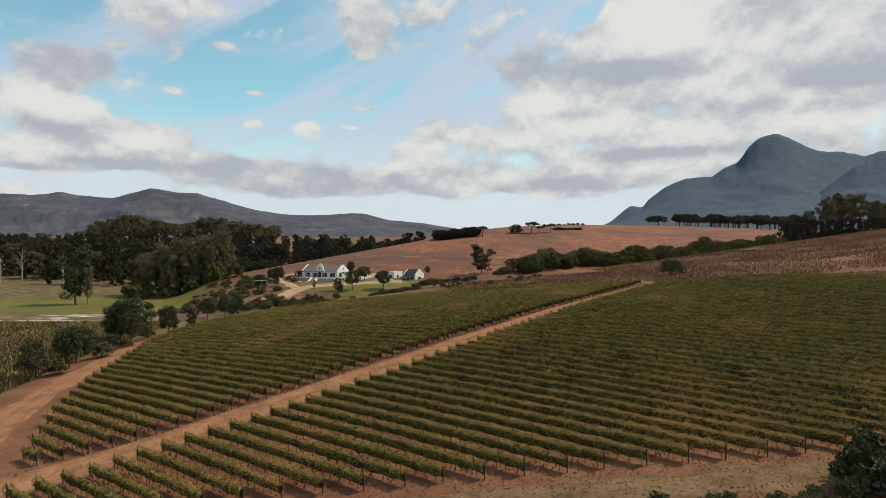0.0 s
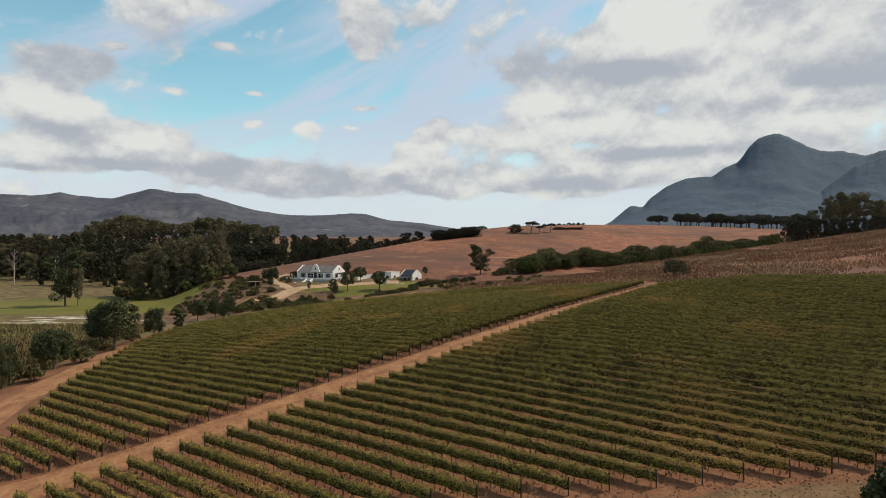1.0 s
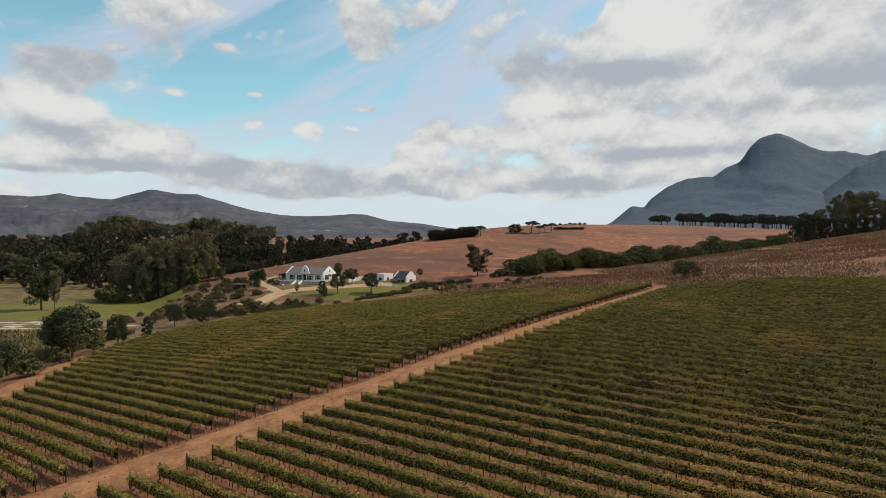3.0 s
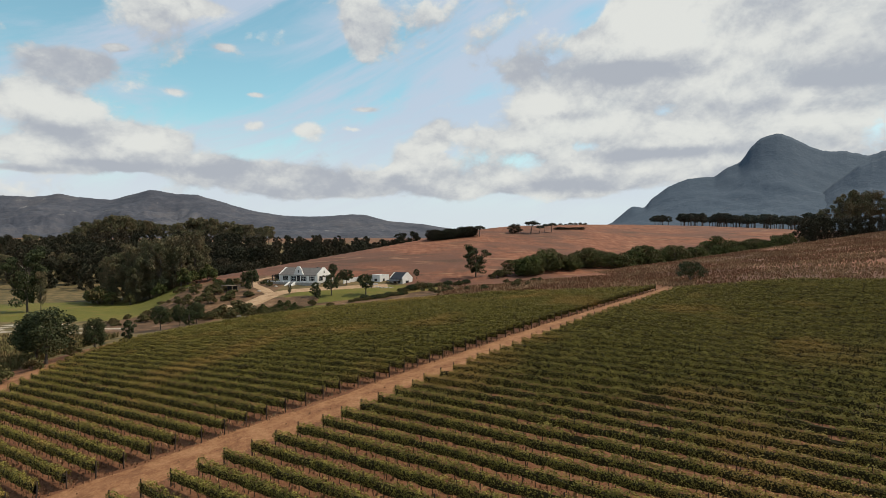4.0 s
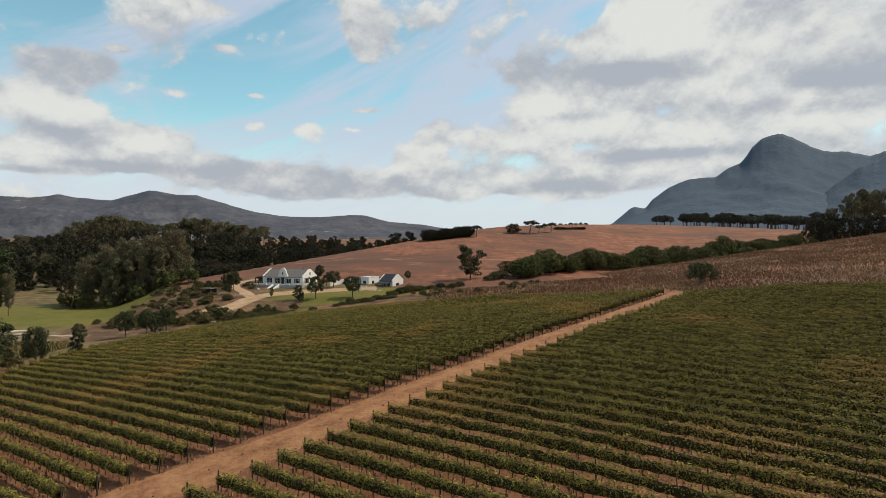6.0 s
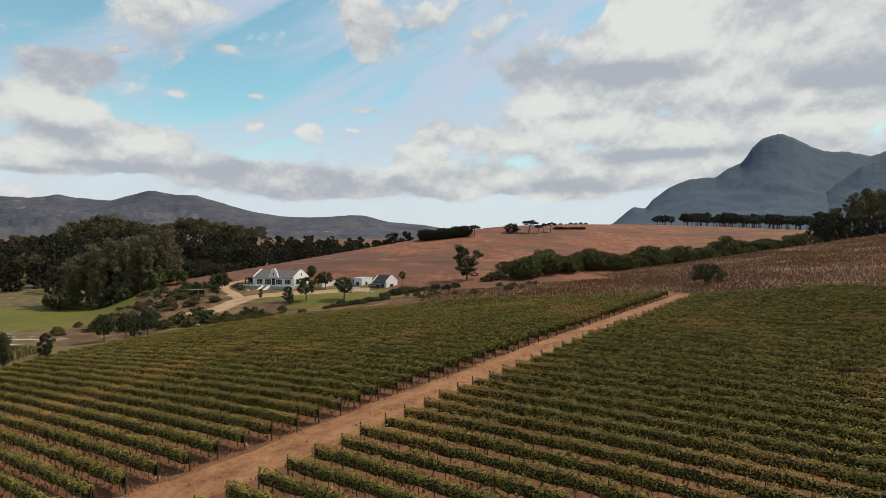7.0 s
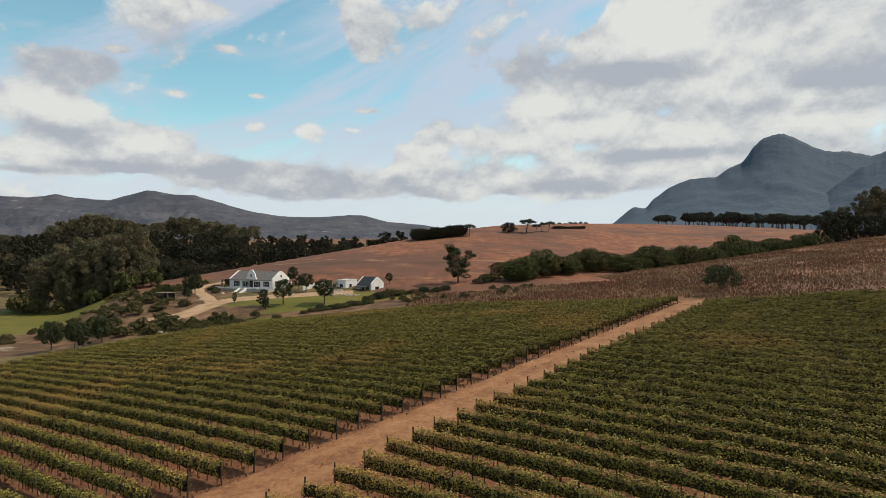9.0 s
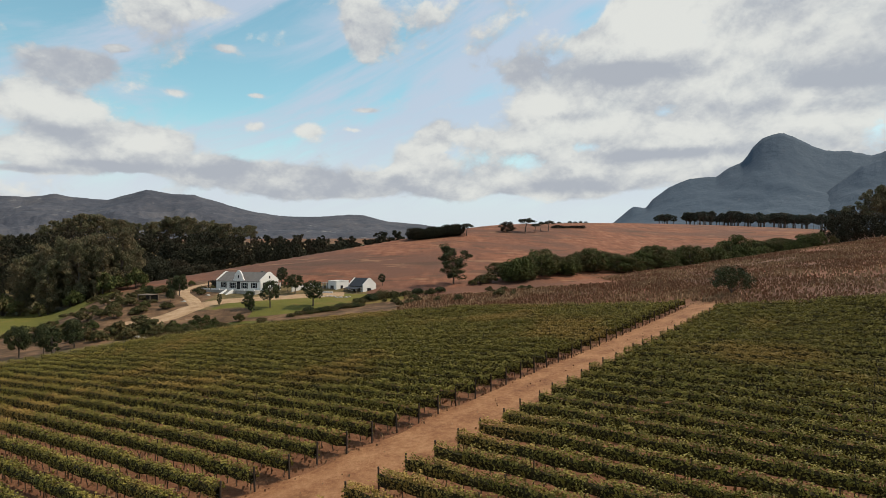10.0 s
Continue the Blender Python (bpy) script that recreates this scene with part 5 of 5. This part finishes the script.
    v, f = crown([(-1.8 + math.cos(i * 2.4) * 1.4, 2.5 + math.sin(i * 2.4) * 2.0, 2.3 + 0.25 * math.sin(i), 0.8, 0.6) for i in range(18)], 90, 0.3)
    part("creeper", (v, f), M_WOOD, pg, "dark creeper over the pergola")
    # white-columned pergola before the end gable
    p2 = part("porch_beam", merge(box(L + 0.5, L + 3.2, 1.0, 1.2, 2.3, 2.5), box(L + 0.5, L + 3.2, 6.0, 6.2, 2.3, 2.5), box(L + 3.0, L + 3.2, 1.203, 5.997, 2.31, 2.49)), M_TIMBER, root, "timber pergola on white columns")
    for x, y in ((L + 3.1, 1.1), (L + 3.1, 3.6), (L + 3.1, 6.1)):
        v, f = tube([(x, y, -2.2), (x, y, 0.2), (x, y, 2.3)], [0.24, 0.22, 0.2], 10)
        part("column", (v, f), M_WALL, p2)
    v, f = crown([(L + 2.0 + math.cos(i * 2.4) * 0.9, 3.6 + math.sin(i * 2.4) * 2.0, 2.4 + 0.2 * math.sin(i), 0.6, 0.6) for i in range(9)], 60, 0.26)
    part("creeper", (v, f), M_OAK, p2, "dark creeper over the pergola")


def cottage():
    root = tagged(new("cottage"), "small white cottage with a dark sheet roof and timber porch", "house")
    L, D, EAVE, RIDGE = 7.0, 6.0, 2.6, 4.9
    root.matrix_basis = pose(-12.2, 258, 15.9, 0, 0, -38) @ Matrix.Translation((-L, 0, 0))
    part("wall", merge(box(0.3, L - 0.3, 0, 0.3, -1.2, EAVE), box(0.3, L - 0.3, D - 0.3, D, -1.2, EAVE)), M_WALL, root)
    for x0, x1 in ((0, 0.3), (L - 0.3, L)):
        part("gable_wall", wall_with_gable(x0, x1, D, 0.3, EAVE, RIDGE, 0.18), M_WALL, root)
    part("roof", roof_sheet(0.31, L - 0.31, D, EAVE, RIDGE), M_DARK_ROOF, root, "dark grey corrugated roof")
    w = part("end_window", box(L - 0.01, L + 0.03, 1.9, 3.7, 0.5, 1.8), M_SHUTTER, root)
    part("pane", box(L + 0.031, L + 0.04, 2.0, 2.75, 0.6, 1.7), M_GLASS, w)
    part("pane", box(L + 0.031, L + 0.04, 2.85, 3.6, 0.6, 1.7), M_GLASS, w)
    part("door", box(2.4, 3.4, -0.04, -0.004, 0, 2.1), M_SHUTTER, root)
    part("window", box(4.4, 5.8, -0.04, -0.004, 0.8, 1.9), M_GLASS, root)
    porch = part("porch_roof", (lambda vf: (vf[0] - np.array([(0, 0, 0.5)]) * (vf[0][:, 1:2] < -2), vf[1]))(box(0.2, L - 0.5, -2.4, -0.36, 2.15, 2.25)), M_DARK_ROOF, root, "lean-to porch roof")
    for x in (0.4, 2.2, 4.2, L - 0.7):
        part("porch_post", box(x - 0.07, x + 0.07, -2.35, -2.21, -1.2, 1.66), M_TIMBER, porch)
    part("porch_rail", merge(box(0.4, 4.1, -2.31, -2.25, 0.75, 0.85), box(0.4, 4.1, -2.31, -2.25, 0.3, 0.38)), M_TIMBER, porch)
    part("porch_deck", box(0.2, L - 0.5, -2.45, -0.005, -1.0, -0.05), M_TIMBER, root, "grey timber porch deck")


def flat_roofed_house():
    root = tagged(new("flat_roofed_house"), "white flat-roofed block with a shaded veranda", "house")
    root.matrix_basis = pose(-25.2, 266, 16.2, 0, 0, -38)
    part("wall", box(0, 4.2, 0, 5.5, -1.2, 3.5), M_WALL, root, "plain whitewashed block")
    part("parapet", merge(box(-0.08, 4.28, -0.08, 0.22, 3.504, 3.75), box(-0.08, 4.28, 5.28, 5.58, 3.504, 3.75), box(-0.08, 0.22, 0.224, 5.276, 3.504, 3.75), box(3.98, 4.28, 0.224, 5.276, 3.504, 3.75)), M_WALL, root)
    d = part("doorway", box(4.201, 4.23, 1.8, 2.9, 0, 2.1), M_SHUTTER, root)
    part("pane", box(4.231, 4.24, 1.95, 2.75, 1.0, 1.95), M_GLASS, d)
    part("window", box(1.2, 2.8, -0.03, -0.004, 1.0, 2.1), M_GLASS, root)
    v = part("veranda_roof", box(-4.6, -0.1, -0.4, 5.2, 2.75, 2.95), M_TIMBER, root, "flat veranda roof on posts")
    for x, y in ((-4.4, -0.2), (-2.4, -0.2), (-0.4, -0.2), (-4.4, 5.0)):
        part("veranda_post", box(x - 0.1, x + 0.1, y - 0.1, y + 0.1, -1.2, 2.746), M_WALL, v)
    # the opening's shade is put into this wall's dark colour
    part("veranda_shade_wall", box(-4.5, -0.004, 3.2, 3.4, -1.2, 2.746), M_SHUTTER, v, "back wall with the veranda's shade in its dark colour")
    part("veranda_low_wall", box(-4.5, -0.6, -0.32, -0.02, -1.2, 0.55), M_WALL, v)


def garden_hut():
    root = tagged(new("garden_hut"), "low open timber shelter on the scrubby bank", "shed")
    root.matrix_basis = pose(-77.5, 248, float(land(-77.5, 248)), 0, 0, -15)
    part("roof", box(-2.4, 2.4, -1.9, 1.9, 2.2, 2.36), M_TIMBER, root)
    for x in (-2.2, 2.2):
        for y in (-1.7, 1.7):
            part("post", box(x - 0.09, x + 0.09, y - 0.09, y + 0.09, -0.8, 2.196), M_TIMBER, root)
    part("back_wall", box(-2.1, 2.1, 1.5, 1.62, -0.8, 2.196), M_SHUTTER, root)


def garden_wall(line, height, name, label):
    c = along(line, 1.0)
    d = np.gradient(c, axis=0)
    d /= np.linalg.norm(d, axis=1, keepdims=True)
    nrm = np.stack([-d[:, 1], d[:, 0]], 1) * 0.2
    z = land(c[:, 0], c[:, 1])
    top = z.max() + height
    v = np.concatenate([np.concatenate([c + s * nrm, h[:, None]], 1) for s in (-1, 1) for h in (z - 0.6, np.maximum(z + height, top - 0.8))])
    n = len(c)
    f = [(a * n + i, a * n + i + 1, b * n + i + 1, b * n + i) for a, b in ((0, 1), (1, 3), (3, 2), (2, 0)) for i in range(n - 1)] + [(0, n, 3 * n, 2 * n), (n - 1, 3 * n - 1, 4 * n - 1, 2 * n - 1)]
    tagged(put(name, mesh(name, v, np.array(f), M_WALL)), label, "wall")


def boulder(x, y, r, label, mat, group):
    v, f = tube([(0, 0, -r * 0.5), (0, 0, 0), (0, 0, r * 0.4), (0, 0, r * 0.62)], [r * 0.8, r, r * 0.75, r * 0.3], 9, True)
    v = v * (1 + 0.22 * np.array([noise.noise((a * 1.3 / r + x, b * 1.3 / r, c * 1.3 / r + y)) for a, b, c in v])[:, None]) * (1.25, 0.9, 0.8)
    ob = tagged(put("boulder", mesh("boulder", v, f, mat, True)), label, "rock", group)
    ob.matrix_basis = pose(x, y, float(land(x, y)), 0, 0, rng.uniform(0, 180))


farmhouse()
cottage()
flat_roofed_house()
garden_hut()
garden_wall([(-36.5, 262), (-33, 266), (-29.5, 268)], 1.7, "courtyard_wall", "white courtyard wall between house and outbuildings")
garden_wall([(-27, 259), (-22, 257.5)], 0.5, "low_garden_wall", "low white garden wall before the veranda")
for i in range(9):
    boulder(-25.5 + i * 1.25 + rng.uniform(-0.3, 0.3), 252.5 + rng.uniform(-1.2, 1.2) - 0.2 * i, rng.uniform(0.4, 0.8), "pale garden rock at the lawn's edge", M_STONE, "garden rocks")
for x, y, r in ((-98, 264, 1.4), (-96, 258, 1.0), (-101, 268, 1.2), (-83, 240, 0.8), (-60.5, 209, 0.9), (-58, 207.5, 0.7), (-86, 249, 0.7), (-66, 247, 0.7), (-62.5, 257, 0.8)):
    boulder(x, y, r, "pale boulder among scrub on the bank", M_STONE, "bank boulders")
